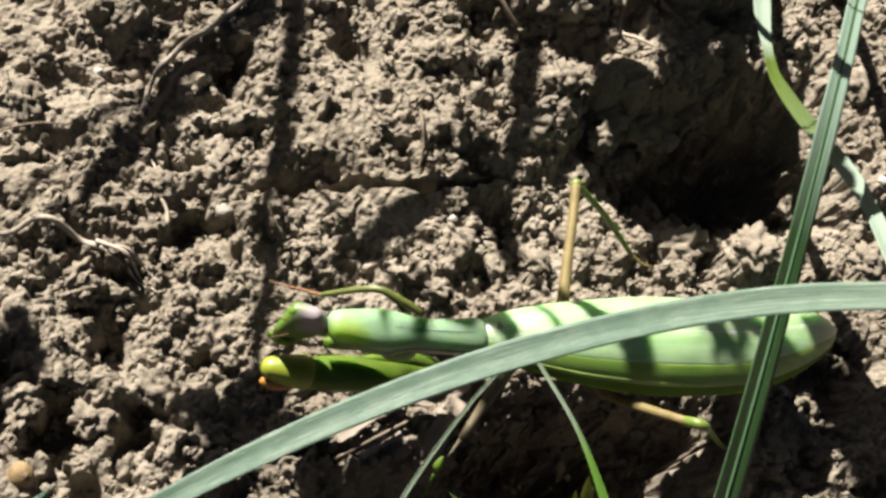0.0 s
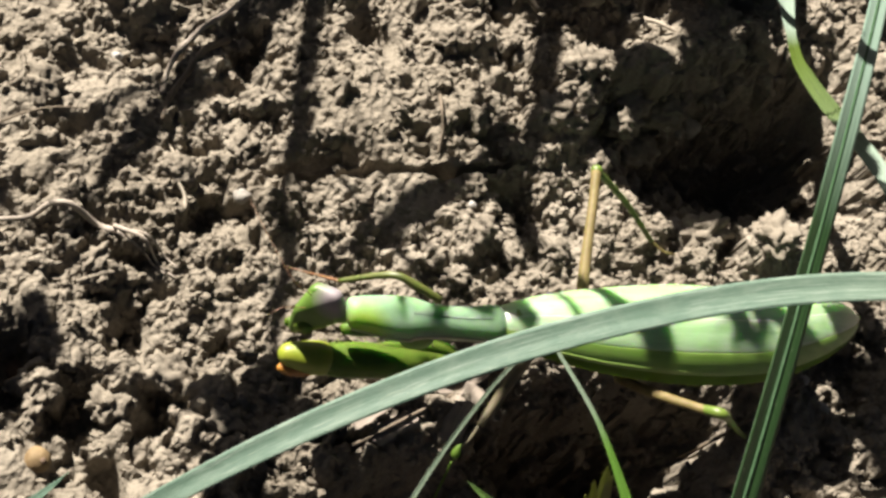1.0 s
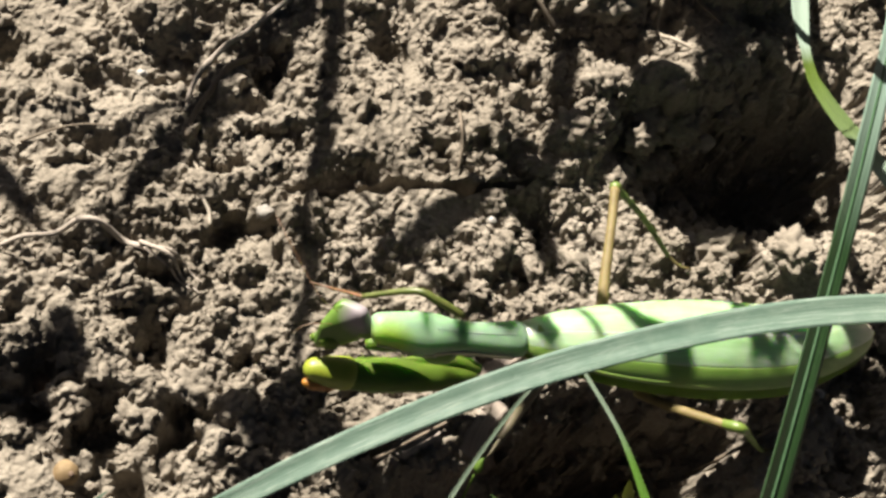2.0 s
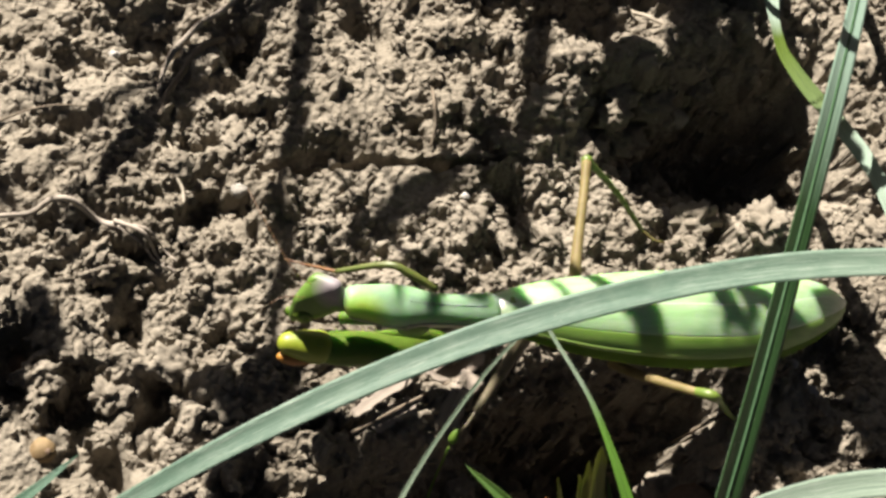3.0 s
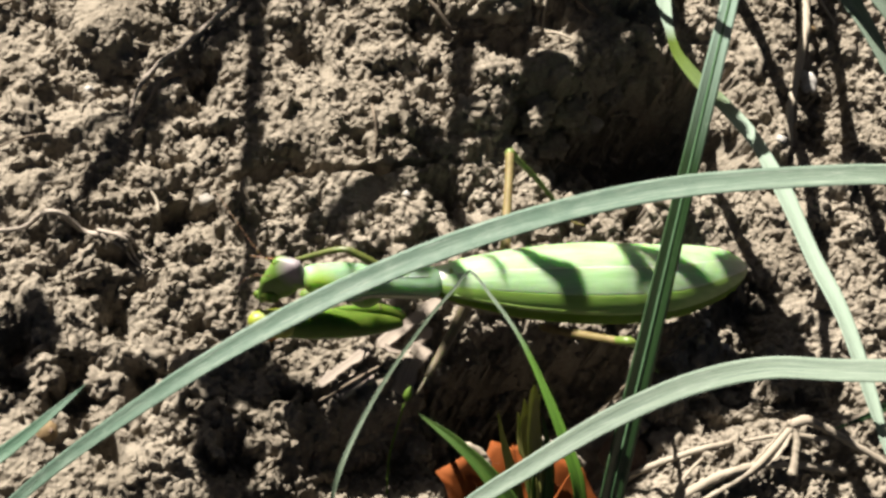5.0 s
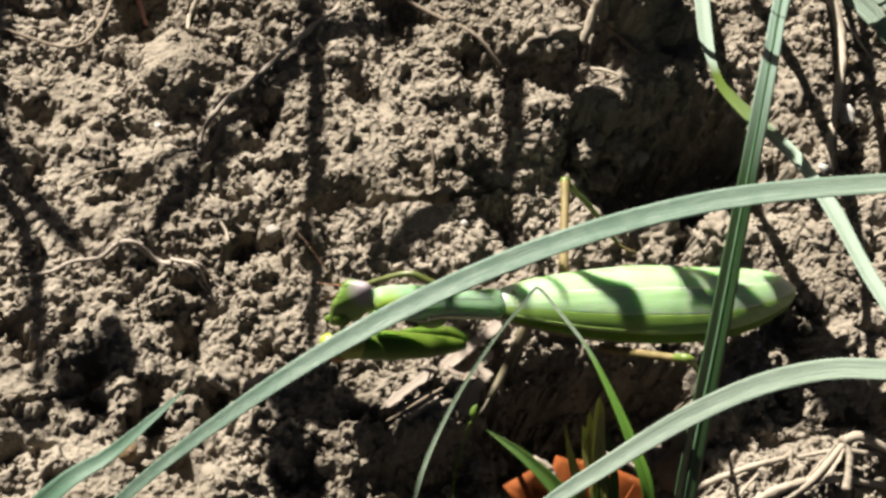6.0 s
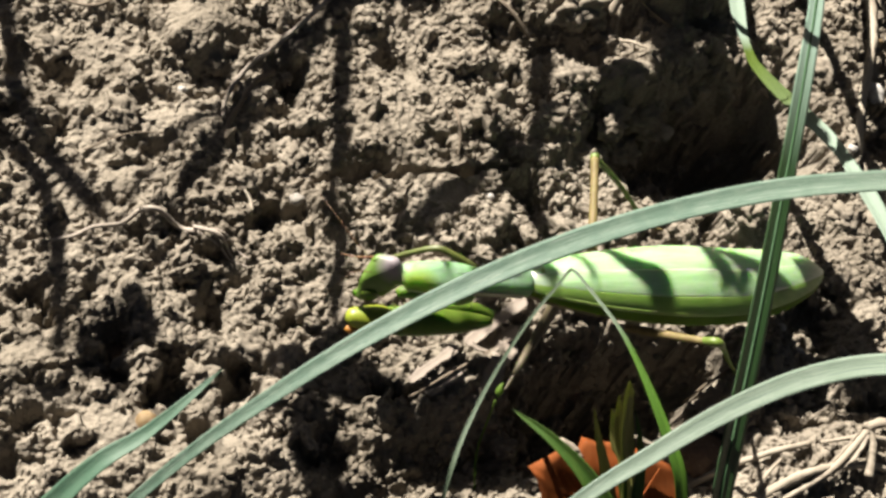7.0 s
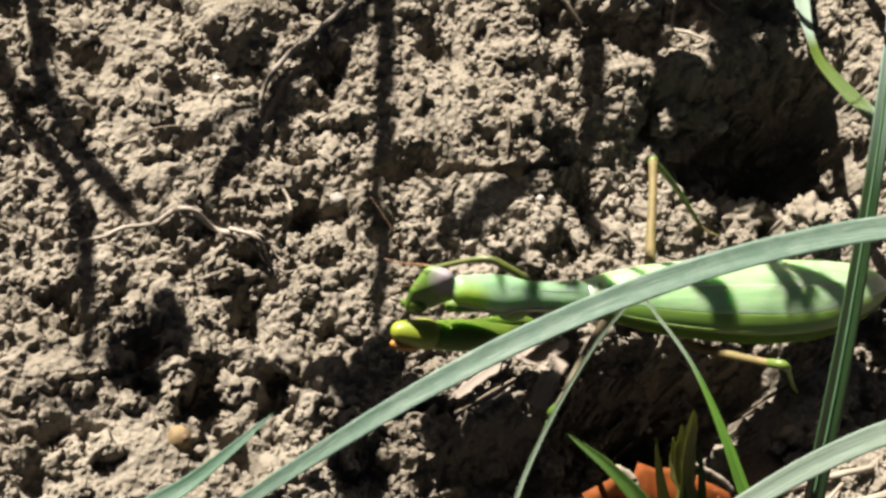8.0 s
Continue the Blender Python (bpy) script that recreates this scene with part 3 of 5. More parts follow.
def ground_heights():
    x, y = np.meshgrid(GX, GY)
    near = np.exp(-np.clip(np.hypot((x - 20) / 120, (y + 5) / 90) - 1, 0, 40) * 3)
    wob = value_noise(x, y, 5, 3) * 0.9 + value_noise(x, y, 2.2, 4) * 0.5
    wx, wy = x + wob, y + value_noise(x, y, 4.3, 5) * 0.9 + value_noise(x, y, 1.9, 6) * 0.5
    h = value_noise(x, y, 34, 11) * 1.2 + value_noise(x, y, 14, 12) * 0.7 + value_noise(x, y, 6.5, 13) * 0.6
    h = h + (1 - near) * (value_noise(x, y, 900, 14) * 16 + value_noise(x, y, 210, 15) * 7)
    calm = np.clip(value_noise(x, y, 15, 21) * 0.4 + 0.2 - 0.2 * np.clip((x - 6) / 8, 0, 1), 0, 0.7)      # 1: smooth crust, 0: crumbly
    for a, b, rx, ry, up, sharp, smooth in RELIEF:
        d = ((wx - a) / rx) ** 2 + ((wy - b) / ry) ** 2
        g = np.exp(-d ** (sharp / 2))
        h = h + up * g
        if smooth:
            calm = np.maximum(calm, np.clip(1.3 * g, 0, 1) * smooth)
    hole = value_noise(wx, wy, 5.2, 22) * 0.7 + value_noise(wx, wy, 2.6, 23) * 0.6 - 0.3 - 0.5 * calm
    h = h - (1.5 + 1.3 * np.clip((x - 8) / 6, 0, 1)) * np.clip(hole * 1.4, 0, 0.85) * near
    # crumbs pressed into the surface
    rng = np.random.RandomState(5)
    base = h.copy()
    ragx = x + value_noise(x, y, 1.3, 51) * 0.5 + value_noise(x, y, 0.65, 52) * 0.3
    ragy = y + value_noise(x, y, 1.3, 53) * 0.5 + value_noise(x, y, 0.65, 54) * 0.3
    lean = rng.uniform(-0.5, 0.5, (9000, 2)) * 0.8
    for count, lo, hi in ((300, 1.4, 2.8), (3000, 0.7, 1.5), (9000, 0.3, 0.75)):
        px, py = rng.uniform(-60, 102, count), rng.uniform(-60, 46, count)
        rr, ph, am = rng.uniform(lo, hi, count), rng.uniform(0, 6.3, (count, 2)), rng.uniform(0.08, 0.25, (count, 2))
        sink, squash, lot = rng.uniform(-0.6, 0.3, count), rng.uniform(0.7, 1.15, count), rng.uniform(0, 1, count)
        for k in range(count):
            r = rr[k]
            i0, i1 = np.searchsorted(GX, (px[k] - r * 1.4, px[k] + r * 1.4))
            j0, j1 = np.searchsorted(GY, (py[k] - r * 1.4, py[k] + r * 1.4))
            if i1 - i0 < 2 or j1 - j0 < 2:
                continue
            jm, im = (j0 + j1) // 2, (i0 + i1) // 2
            if lot[k] < calm[jm, im] * 0.95:
                continue
            box = (slice(j0, j1), slice(i0, i1))
            dx, dy = ragx[box] - px[k], ragy[box] - py[k]
            th = np.arctan2(dy, dx)
            re = r * (1 + am[k, 0] * np.sin(3 * th + ph[k, 0]) + am[k, 1] * np.sin(5 * th + ph[k, 1]))
            q = 1 - (dx * dx + dy * dy) / (re * re)
            z = base[jm, im] + r * sink[k] + r * squash[k] * np.clip(q, 0, 1) ** 0.62 + lean[k, 0] * dx + lean[k, 1] * dy
            h[box] = np.where(q > 0, np.maximum(h[box], z), h[box])
    # the crack
    cx, cy = np.array([p[0] for p in CRACK]), np.array([p[1] for p in CRACK])
    inside = np.clip(np.minimum(x - cx[0], cx[-1] - x) / 3, 0, 1)
    line = np.interp(x, cx, cy) + value_noise(x, y, 1.6, 31) * 0.45
    gap = 0.42 * (1 + 0.6 * value_noise(x, x * 0, 3.1, 32)) * inside
    h = h - 4.2 * inside * np.clip(1.6 - np.abs(y - line) / (gap + 0.05), 0, 1) * (np.abs(y - line) < 3)
    for cx0, cy0, cx1, cy1 in ((-33, -23.5, -52, -27.5), (2.5, -1, 0.5, -6.0), (-10, -36, -19, -31)):
        t = np.clip(((x - cx0) * (cx1 - cx0) + (y - cy0) * (cy1 - cy0)) / ((cx1 - cx0) ** 2 + (cy1 - cy0) ** 2), 0, 1)
        d = np.hypot(x - cx0 - t * (cx1 - cx0) + value_noise(x, y, 2, 33) * 0.7, y - cy0 - t * (cy1 - cy0) + value_noise(x, y, 2, 34) * 0.7)
        h = h - 1.6 * np.clip(1.4 - d / 0.35, 0, 1)
    fine = (0.5 - np.abs(value_noise(wx, wy, 1.7, 40))) * 0.55 + value_noise(x, y, 0.95, 41) * 0.36 + value_noise(x, y, 0.5, 42) * 0.27
    h = h + fine * (0.48 + 0.35 * (1 - calm)) * near
    return h, calm


HEIGHT, CALM = ground_heights()


def height(x, y):
    i = int(np.clip(np.searchsorted(GX, x) - 1, 0, len(GX) - 2))
    j = int(np.clip(np.searchsorted(GY, y) - 1, 0, len(GY) - 2))
    return float(HEIGHT[j:j + 2, i:i + 2].max())


def build_ground():
    x, y = np.meshgrid(GX, GY)
    v = np.stack([x, y, HEIGHT], -1).reshape(-1, 3) * MM
    ny, nx = x.shape
    i = np.arange(ny * nx).reshape(ny, nx)
    f = np.stack([i[:-1, :-1], i[:-1, 1:], i[1:, 1:], i[1:, :-1]], -1).reshape(-1, 4)
    me = bpy.data.meshes.new("ground")
    me.vertices.add(len(v))
    me.vertices.foreach_set("co", v.ravel())
    me.loops.add(f.size)
    me.loops.foreach_set("vertex_index", f.ravel().astype(np.int32))
    me.polygons.add(len(f))
    me.polygons.foreach_set("loop_start", np.arange(0, f.size, 4, dtype=np.int32))
    me.polygons.foreach_set("use_smooth", np.zeros(len(f), dtype=bool))
    me.materials.append(SOIL)
    me.update(calc_edges=True)
    return tagged(new("ground", me), "dry crumbly brown soil with cracks and hollows", "soil", kind="structure")


build_ground()


def build_crumbs():
    rng = np.random.RandomState(9)
    shapes = [lump(2, s, 0.75, (1, 1, 0.8), 1.9) for s in range(8)]
    v, f, k = [], [], 0
    for _ in range(7500):
        x, y = rng.uniform(-60, 102), rng.uniform(-60, 46)
        if CALM[np.searchsorted(GY, y), np.searchsorted(GX, x)] > rng.uniform(-0.1, 0.7):
            continue
        r = 0.18 + 0.65 * rng.uniform() ** 3
        a, b, _u = shapes[rng.randint(8)]
        t = rng.uniform(0, 6.3)
        turn = np.array([[math.cos(t), -math.sin(t), 0], [math.sin(t), math.cos(t), 0], [0, 0, 1]])
        v.append((a * r * rng.uniform(0.75, 1.25, 3)) @ turn.T + (x, y, height(x, y) + r * rng.uniform(-0.45, 0.3)))
        f += [[i + k for i in q] for q in b]
        k += len(a)
    ob = part("soil_crumbs", (np.vstack(v), f, None), CLOD, at=(0, 0, 0), smooth=False)
    tagged(ob, "loose crumbs of dry brown soil on the ground", "soil crumbs", kind="stuff")


build_crumbs()


# ---------------------------------------------------------------- clods and stones
CLOD_MESHES = [mesh_of("soil_clod", *[lump(4, 40 + s, 0.6, (1, 0.9, 0.75), 2.0)[k] for k in (0, 1)], CLOD) for s in range(7)]


def soil_clod(x, y, r, seed, sink=0.25, label="rough clod of dry brown soil"):
    rng = random.Random(seed)
    ob = new("soil_clod", CLOD_MESHES[seed % 7])
    z = height(x, y) - r * sink * 2
    ob.matrix_world = pose(x * MM, y * MM, (z + r * 0.55) * MM, rng.uniform(-25, 25), rng.uniform(-25, 25), rng.uniform(0, 360)) \
        @ Matrix.Diagonal((r * rng.uniform(0.85, 1.2), r * rng.uniform(0.8, 1.15), r * rng.uniform(0.85, 1.1), 1))
    return tagged(ob, label, "soil clod", "loose soil clods")


def stone(x, y, r, mat, label, seed, squash=(1, 0.85, 0.7), rough=0.3, lift=0.3, name="pebble"):
    a, b, _ = lump(3, seed, rough, squash, 1.0)
    ob = part(name, (a * r + (x, y, height(x, y) + r * lift * squash[2]), b, None), mat)
    return tagged(ob, label, "stone")


rng_clods = random.Random(3)
for k in range(150):
    cx, cy = rng_clods.uniform(-60, 98), rng_clods.uniform(-58, 48)
    if -14 < cx < 58 and -30 < cy < -18:
        continue
    soil_clod(cx, cy, 0.9 + 1.5 * rng_clods.random() ** 2, k)
for k, (cx, cy, r) in enumerate([(-22.5, -24, 2.6), (-29, -27, 2.2), (-26, -33, 2.4), (-17, -30, 2.0), (24, 7, 2.6), (28.5, 13.6, 2.2), (30, 2, 2.0),
                                 (44, -3.5, 2.4), (50, -9, 2.4), (13, -9, 1.9), (17.5, -11, 1.7), (47, -34, 2.6), (42, -44, 3.0), (52, -38, 2.2),
                                 (70, 14, 2.4), (66, 6, 2.0), (73, -4, 2.0), (49.5, 33.5, 4.0), (40, 36, 2.4), (33, 27, 3.6), (-10, -31, 1.8), (59, 1, 2.2),
                                 (21, 24, 2.2), (12, 17, 1.8), (-12, 8, 1.8), (-14, 3, 1.7), (-30, -14, 1.7), (63, -20, 2.2), (60, -32, 2.0)]):
    soil_clod(cx, cy, r, 200 + k)
soil_clod(9.5, -14.5, 1.5, 301)
soil_clod(42.8, -7.3, 2.9, 302, -0.4)
soil_clod(49.6, -9.7, 2.4, 303, 0.0)
soil_clod(40.6, -9.0, 1.5, 304, -0.4)
for k, (cx, cy, r) in enumerate([(35, 6, 2.0), (40, 8.5, 2.4), (46, 3, 2.2), (38, 0, 1.8), (51, 6, 2.4), (49, -2, 2.0), (44, 11.5, 2.4), (54, 1, 2.0), (34, 1, 1.7), (56, 8, 2.2), (37, 11.5, 2.2), (48, 8.5, 1.8)]):
    soil_clod(cx, cy, r, 310 + k, 0.1, "brown soil clod in the shaded hollow")
rng_floor = random.Random(8)
for k in range(34):
    cx, cy = rng_floor.uniform(33, 59), rng_floor.uniform(-5, 15)
    if ((cx - 46) / 14) ** 2 + ((cy - 5) / 10.5) ** 2 < 1:
        soil_clod(cx, cy, rng_floor.uniform(1.3, 2.7), 400 + k, -0.15, "rounded brown soil clod in the shaded hollow")
for k, (cx, cy, r) in enumerate([(20, -37, 2.2), (26, -34, 2.4), (31, -38, 2.0), (14, -36, 1.8), (17, -41, 2.0), (34, -41, 2.4), (10, -39, 1.7), (22, -32.5, 1.6)]):
    soil_clod(cx, cy, r, 330 + k, 0.1, "brown soil clod in the dark hollow")

stone(-27.9, 13.7, 0.65, WHITE_STONE, "tiny white pebble on the soil", 1)
stone(41.5, -7.8, 1.4, GREY_STONE, "small angular grey pebble beside the hollow", 2, rough=0.45)
stone(54.5, -30.2, 1.1, WHITE_STONE, "pale pebble half buried in soil", 3, lift=0.0)
stone(51.0, -27.4, 0.7, WHITE_STONE, "tiny pale pebble on brown soil", 4)
stone(79.3, 11.0, 1.6, WHITE_STONE, "white angular pebble beside a dry straw", 5, (0.8, 1.2, 0.6), 0.4)
seed = stone(-36.2, -33.3, 1.4, TAN_STONE, "round tan seed-like pebble with a dark spot", 6, (1, 1, 0.9), 0.12)
spot = ico(2)
part("dark_spot", (spot[0] * (0.32, 0.36, 0.3) + (-35.6, -33.7, height(-36.2, -33.3) + 1.45), spot[1], None), BROWN_CLOD, seed, "dark round dimple")
stone(40.2, 5.6, 1.3, GREY_STONE, "grey pebble in the shaded hollow", 7, (0.8, 1.1, 0.8))
stone(36.9, 3.4, 0.9, WHITE_STONE, "small pale pebble in the shaded hollow", 8, (0.8, 1.1, 0.8))
stone(48.0, 12.5, 1.8, GREY_STONE, "rounded grey pebble in the shaded hollow", 9)
stone(43.0, -3.8, 2.0, GREY_STONE, "dull grey stone at the rim of the hollow", 10)
stone(45.5, 4.0, 2.4, GREY_STONE, "dark stone at the bottom of the hollow", 11)
stone(68.9, -1.2, 0.8, WHITE_STONE, "small white pebble beside a grass blade", 12)
stone(12.5, -5.3, 0.55, WHITE_STONE, "tiny white pebble beside a clod", 14)
stone(-14.2, -3.8, 1.0, GREY_STONE, "small bluish grey pebble", 15)
stone(36.5, -43.5, 3.4, BROWN_CLOD, "smooth rounded brown clod beside dry straw", 17, (1, 0.95, 0.8), 0.2, 0.2, "soil_clod")
stone(-38.6, -21.4, 3.6, BROWN_CLOD, "angular reddish brown clod in a shaded pit", 18, (1, 1.05, 0.8), 0.6, -0.9, "soil_clod")
stone(82, 20, 0.9, TAN_STONE, "small ochre pebble on soil", 16)


# ---------------------------------------------------------------- dry stems, straws and leaves
def stem(name, pts, r0, r1, mat, label, category="straw", drop=True, seed=0):
    """A dry stem that follows the ground: each point is given by x, y and its height over the soil."""
    p = [(x, y, (height(x, y) if drop else 0) + z) for x, y, z in pts]
    return tagged(part(name, tube(p, r0, r1, 36, 9, seed, 0.11 if r0 > 0.5 else 0.06), mat), label, category)


straw = stem("straw", [(-46.5, -8.6, .5), (-43.3, -8.2, .9), (-41.0, -7.6, 1.1), (-37.4, -6.9, 1.1), (-34.9, -6.4, 1.1), (-32.8, -6.6, 1.2), (-30.1, -7.7, 1.2), (-27.3, -9.0, 1.2)], 0.22, 0.42, PALE_STRAW,
             "pale bent dry straw lying on soil")
for a, b, c, d, r in (((-28.4, -8.2), (-25.3, -10.2), (-23.7, -11.9), (-21.9, -14.0), 0.3), ((-28.0, -8.9), (-25.5, -10.9), (-24.2, -12.2), (-22.9, -13.4), 0.2), ((-27.6, -8.5), (-24.9, -9.8), (-23.0, -11.3), (-21.6, -12.8), 0.16)):
    part("split_end", tube([(*q, height(*q) + z) for q, z in ((a, .9), (b, .8), (c, .6), (d, .3))], r, 0.08), PALE_STRAW, straw)
stem("rootlet", [(-23.0, 3.0, .3), (-22.1, 2.0, .6), (-21.8, 0.7, .7), (-22.0, -0.9, .5), (-21.3, -2.9, .5), (-20.7, -4.5, .5), (-20.7, -6.3, .2)], 0.14, 0.22, STRAW, "thin curled pale rootlet on soil", "rootlet")
stem("rootlet", [(-41.4, 4.4, .2), (-37.9, 5.4, .4), (-34.8, 6.1, .4), (-31.0, 6.2, .2)], 0.16, 0.1, TWIG, "fine dark rootlet pressed into soil", "rootlet")
stem("rootlet", [(-9.7, -4.1, .3), (-9.1, -6.2, .5), (-8.2, -8.5, .3)], 0.07, 0.05, TWIG, "hair-thin dry rootlet on soil", "rootlet")
stem("twig", [(10.2, 9.6, .3), (9.6, 6.6, .6), (9.7, 4.3, .6), (9.1, 1.6, .3)], 0.22, 0.16, TWIG, "short dry twig beside a pit", "twig")
stem("twig", [(-22.9, 8.6, .5), (-22.4, 11.4, 1.2), (-21.4, 13.3, 1.4), (-19.7, 15.7, 1.4), (-17.7, 17.6, 1.2), (-14.8, 20.4, 1.0), (-10.2, 24.6, 1.0), (-4.5, 29.4, .9), (0.4, 33.4, .5)], 0.3, 0.42, PALE_STRAW,
     "curved grey-brown dry twig", "twig")
stem("twig", [(-23.1, 4.7, .3), (-22.0, 8.0, .8), (-19.9, 11.4, 1.0), (-17.8, 14.1, .9), (-15.0, 16.9, .6)], 0.3, 0.45, TWIG, "dark dry side twig lying on soil", "twig")
stem("straw", [(-49.7, 32.5, .4), (-43.1, 28.4, .7), (-39.3, 26.8, .7), (-36.1, 28.7, .8), (-32.9, 35.2, .9), (-32.0, 42.0, .5)], 0.22, 0.34, TWIG,
     "dry brown straw bent into a hook", "straw")
stem("twig", [(-31.3, 41.5, 2.2), (-29.3, 37.8, 1.8), (-27.8, 34.1, 1.0)], 0.4, 0.28, RED_STEM, "short reddish dry twig", "twig")
stem("straw", [(-22.4, 29.7, .4), (-21.4, 34.3, 2.0), (-18.6, 37.4, 2.2), (-14.1, 40.0, 1.5)], 0.28, 0.5, STRAW, "pale forked dry straw", "straw")
stub = stem("grass_stub", [(39.0, 27.3, .5), (40.9, 31.1, 2.2), (44.4, 35.5, 3.2), (47.4, 41.2, 3.5)], 0.7, 1.0, STRAW, "dead straw-coloured grass stub with roots", "grass stub")
part("root", tube([(41.1, 29.3, height(41.1, 29.3) + .6), (40.1, 24.9, height(40.1, 24.9) + .8), (41.1, 21.7, height(41.1, 21.7) + .6), (44.3, 19.2, height(44.3, 19.2) + .2)], 0.4, 0.2), STRAW, stub)
stem("twig", [(10.1, 38.0, .6), (15.5, 33.0, .8), (20.8, 27.5, .7), (24.7, 22.7, .4)], 0.3, 0.38, TWIG, "straight dry twig lying on soil", "twig")
stem("twig", [(34.6, 40.1, .6), (38.2, 34.9, 1.0), (45.2, 28.1, .8), (47.8, 23.7, .4)], 0.42, 0.3, TWIG, "dark dry twig across the clods", "twig")
stem("straw", [(81.1, 38.0, 1.4), (82.8, 32.0, 1.4), (82.7, 26.2, 1.2), (80.1, 18.4, .8), (76.5, 10.8, .7), (71.7, 2.7, .6), (71.4, -1.4, .2)], 0.95, 0.55, STRAW,
     "faded dry straw lying across soil")
stem("straw", [(84.2, 28.5, .6), (85.2, 23.9, .6), (86.1, 20.4, .3)], 0.3, 0.2, STRAW, "short thin dry straw")
node = stem("dry_plant", [(56.3, -44.8, 2.4), (50.0, -49.2, 1.6), (43.0, -52.0, 1.0), (34.2, -54.4, .3)], 0.5, 0.4, STRAW, "bleached broken dry plant with jointed stems", "dry plant")
zn = height(56.3, -44.6) + 2.6
part("broken_stem", tube([(56.6, -44.4, zn), (56.8, -46.4, zn - .3), (56.3, -48.4, zn - 1.0), (55.7, -50.4, zn - 1.8)], 0.55, 0.7, rough=0.1), STRAW, node)
part("broken_stem", tube([(56.2, -44.4, zn + .1), (58.6, -44.0, zn + .5), (61.2, -45.2, zn + .2), (64.7, -47.2, zn - .8), (69.9, -50.7, zn - 1.6)], 0.7, 0.45, rough=0.1), STRAW, node)
part("broken_stem", tube([(56.4, -45.2, zn - .3), (53.6, -45.2, zn - .9), (50.0, -45.3, zn - 1.4)], 0.4, 0.25, rough=0.1), STRAW, node)
part("broken_stem", tube([(57.2, -45.6, zn - .2), (59.8, -46.2, zn - .4), (61.8, -46.4, zn - .8)], 0.4, 0.3, rough=0.1), STRAW, node)
part("leaf_sheath", ribbon([(55.8, -44.9, zn + .2), (53.6, -47.0, zn - .2), (51.0, -48.7, zn - .8), (48.6, -49.8, zn - 1.4)], 1.9, (0.2, 0.3, 1), fold=0.4, thick=0.2, tip=0.3, n=24, ripple=0.15, seed=71), STRAW, node)
part("leaf_sheath", ribbon([(46.5, -49.2, zn - 1.6), (43.4, -50.3, zn - 1.7), (40.2, -51.4, zn - 1.8), (36.4, -52.6, zn - 2.2)], 1.6, (0.1, 0.4, 1), fold=0.4, thick=0.2, tip=0.4, n=24, ripple=0.15, seed=72), STRAW, node)
part("knot", tube([(56.1, -43.8, zn + .5), (56.5, -44.6, zn + .2), (56.8, -45.4, zn - .2)], 0.4, 0.5, 12, rough=0.1), STRAW, node)
stem("straw", [(31.9, -47.6, 0.9), (37.7, -46.3, .9), (43.6, -45.8, .8), (48.2, -45.4, .4)], 0.5, 0.4, STRAW, "pale dry straw pointing at the hollow")
stem("straw", [(36.3, -52.7, .8), (45.7, -49.6, .8), (55.1, -48.8, .8), (65.6, -50.0, .6)], 0.6, 0.5, STRAW, "bleached flat dry straw")
stem("twig", [(37.9, -34.0, .9), (42.6, -32.4, .7), (48.6, -29.1, .7), (51.7, -27.3, .4)], 0.25, 0.2, TWIG, "thin dry twig beside a pale pebble", "twig")
stem("straw", [(38.5, -52.2, .8), (40.3, -49.4, 1.0), (44.1, -46.7, .6)], 0.3, 0.22, STRAW, "curled thin dry straw")
stem("twig", [(-3.6, -33.4, .6), (3.6, -30.2, .8), (12.1, -26.1, 1.0)], 0.22, 0.16, TWIG, "fine dry twig under the foreleg", "twig")


def flat_leaf(name, outline, zc, curl, mat, label, category, seed=0, rim=0.25, lean=0.0):
    """A curled leaf: an outline filled with a bowed grid that leans upwards along y, with thickness and a ragged edge."""
    rng = np.random.RandomState(seed)
    ring = np.array([*outline, outline[0]], float)
    o = np.stack([np.interp(np.linspace(0, len(outline), 48, endpoint=False), np.arange(len(ring)), ring[:, k]) for k in (0, 1)], 1)
    c = o.mean(axis=0)
    ragged = np.interp(np.arange(48), np.arange(0, 50, 3), rng.normal(0, 0.035, 17))[:, None]
    v, uv = [], []
    rings = 7
    for k in range(rings + 1):
        t = k / rings
        p = c + (o - c) * t * (1 + (ragged if k == rings else 0))
        z = zc + curl * t ** 2 * np.sin(np.linspace(0, 4 * np.pi, len(o)) + seed) + value_noise(p[:, 0], p[:, 1], 2.5, 60 + seed) * 0.5 + lean * (p[:, 1] - c[1])
        v.append(np.column_stack([p, z]))
        uv.append((p - o.min(axis=0)) / (np.ptp(o, axis=0) + 1e-6))
    n = len(o)
    top = np.vstack(v)
    verts = np.vstack([top, top - (0, 0, rim)])
    f = []
    for k in range(rings):
        for j in range(n):
            q = (k * n + j, k * n + (j + 1) % n, (k + 1) * n + (j + 1) % n, (k + 1) * n + j)
            f += [q, tuple(i + len(top) for i in q[::-1])]
    e = rings * n
    f += [(e + j, e + (j + 1) % n, e + len(top) + (j + 1) % n, e + len(top) + j) for j in range(n)]
    return tagged(part(name, (verts, f, np.vstack([*uv, *uv])), mat), label, category)


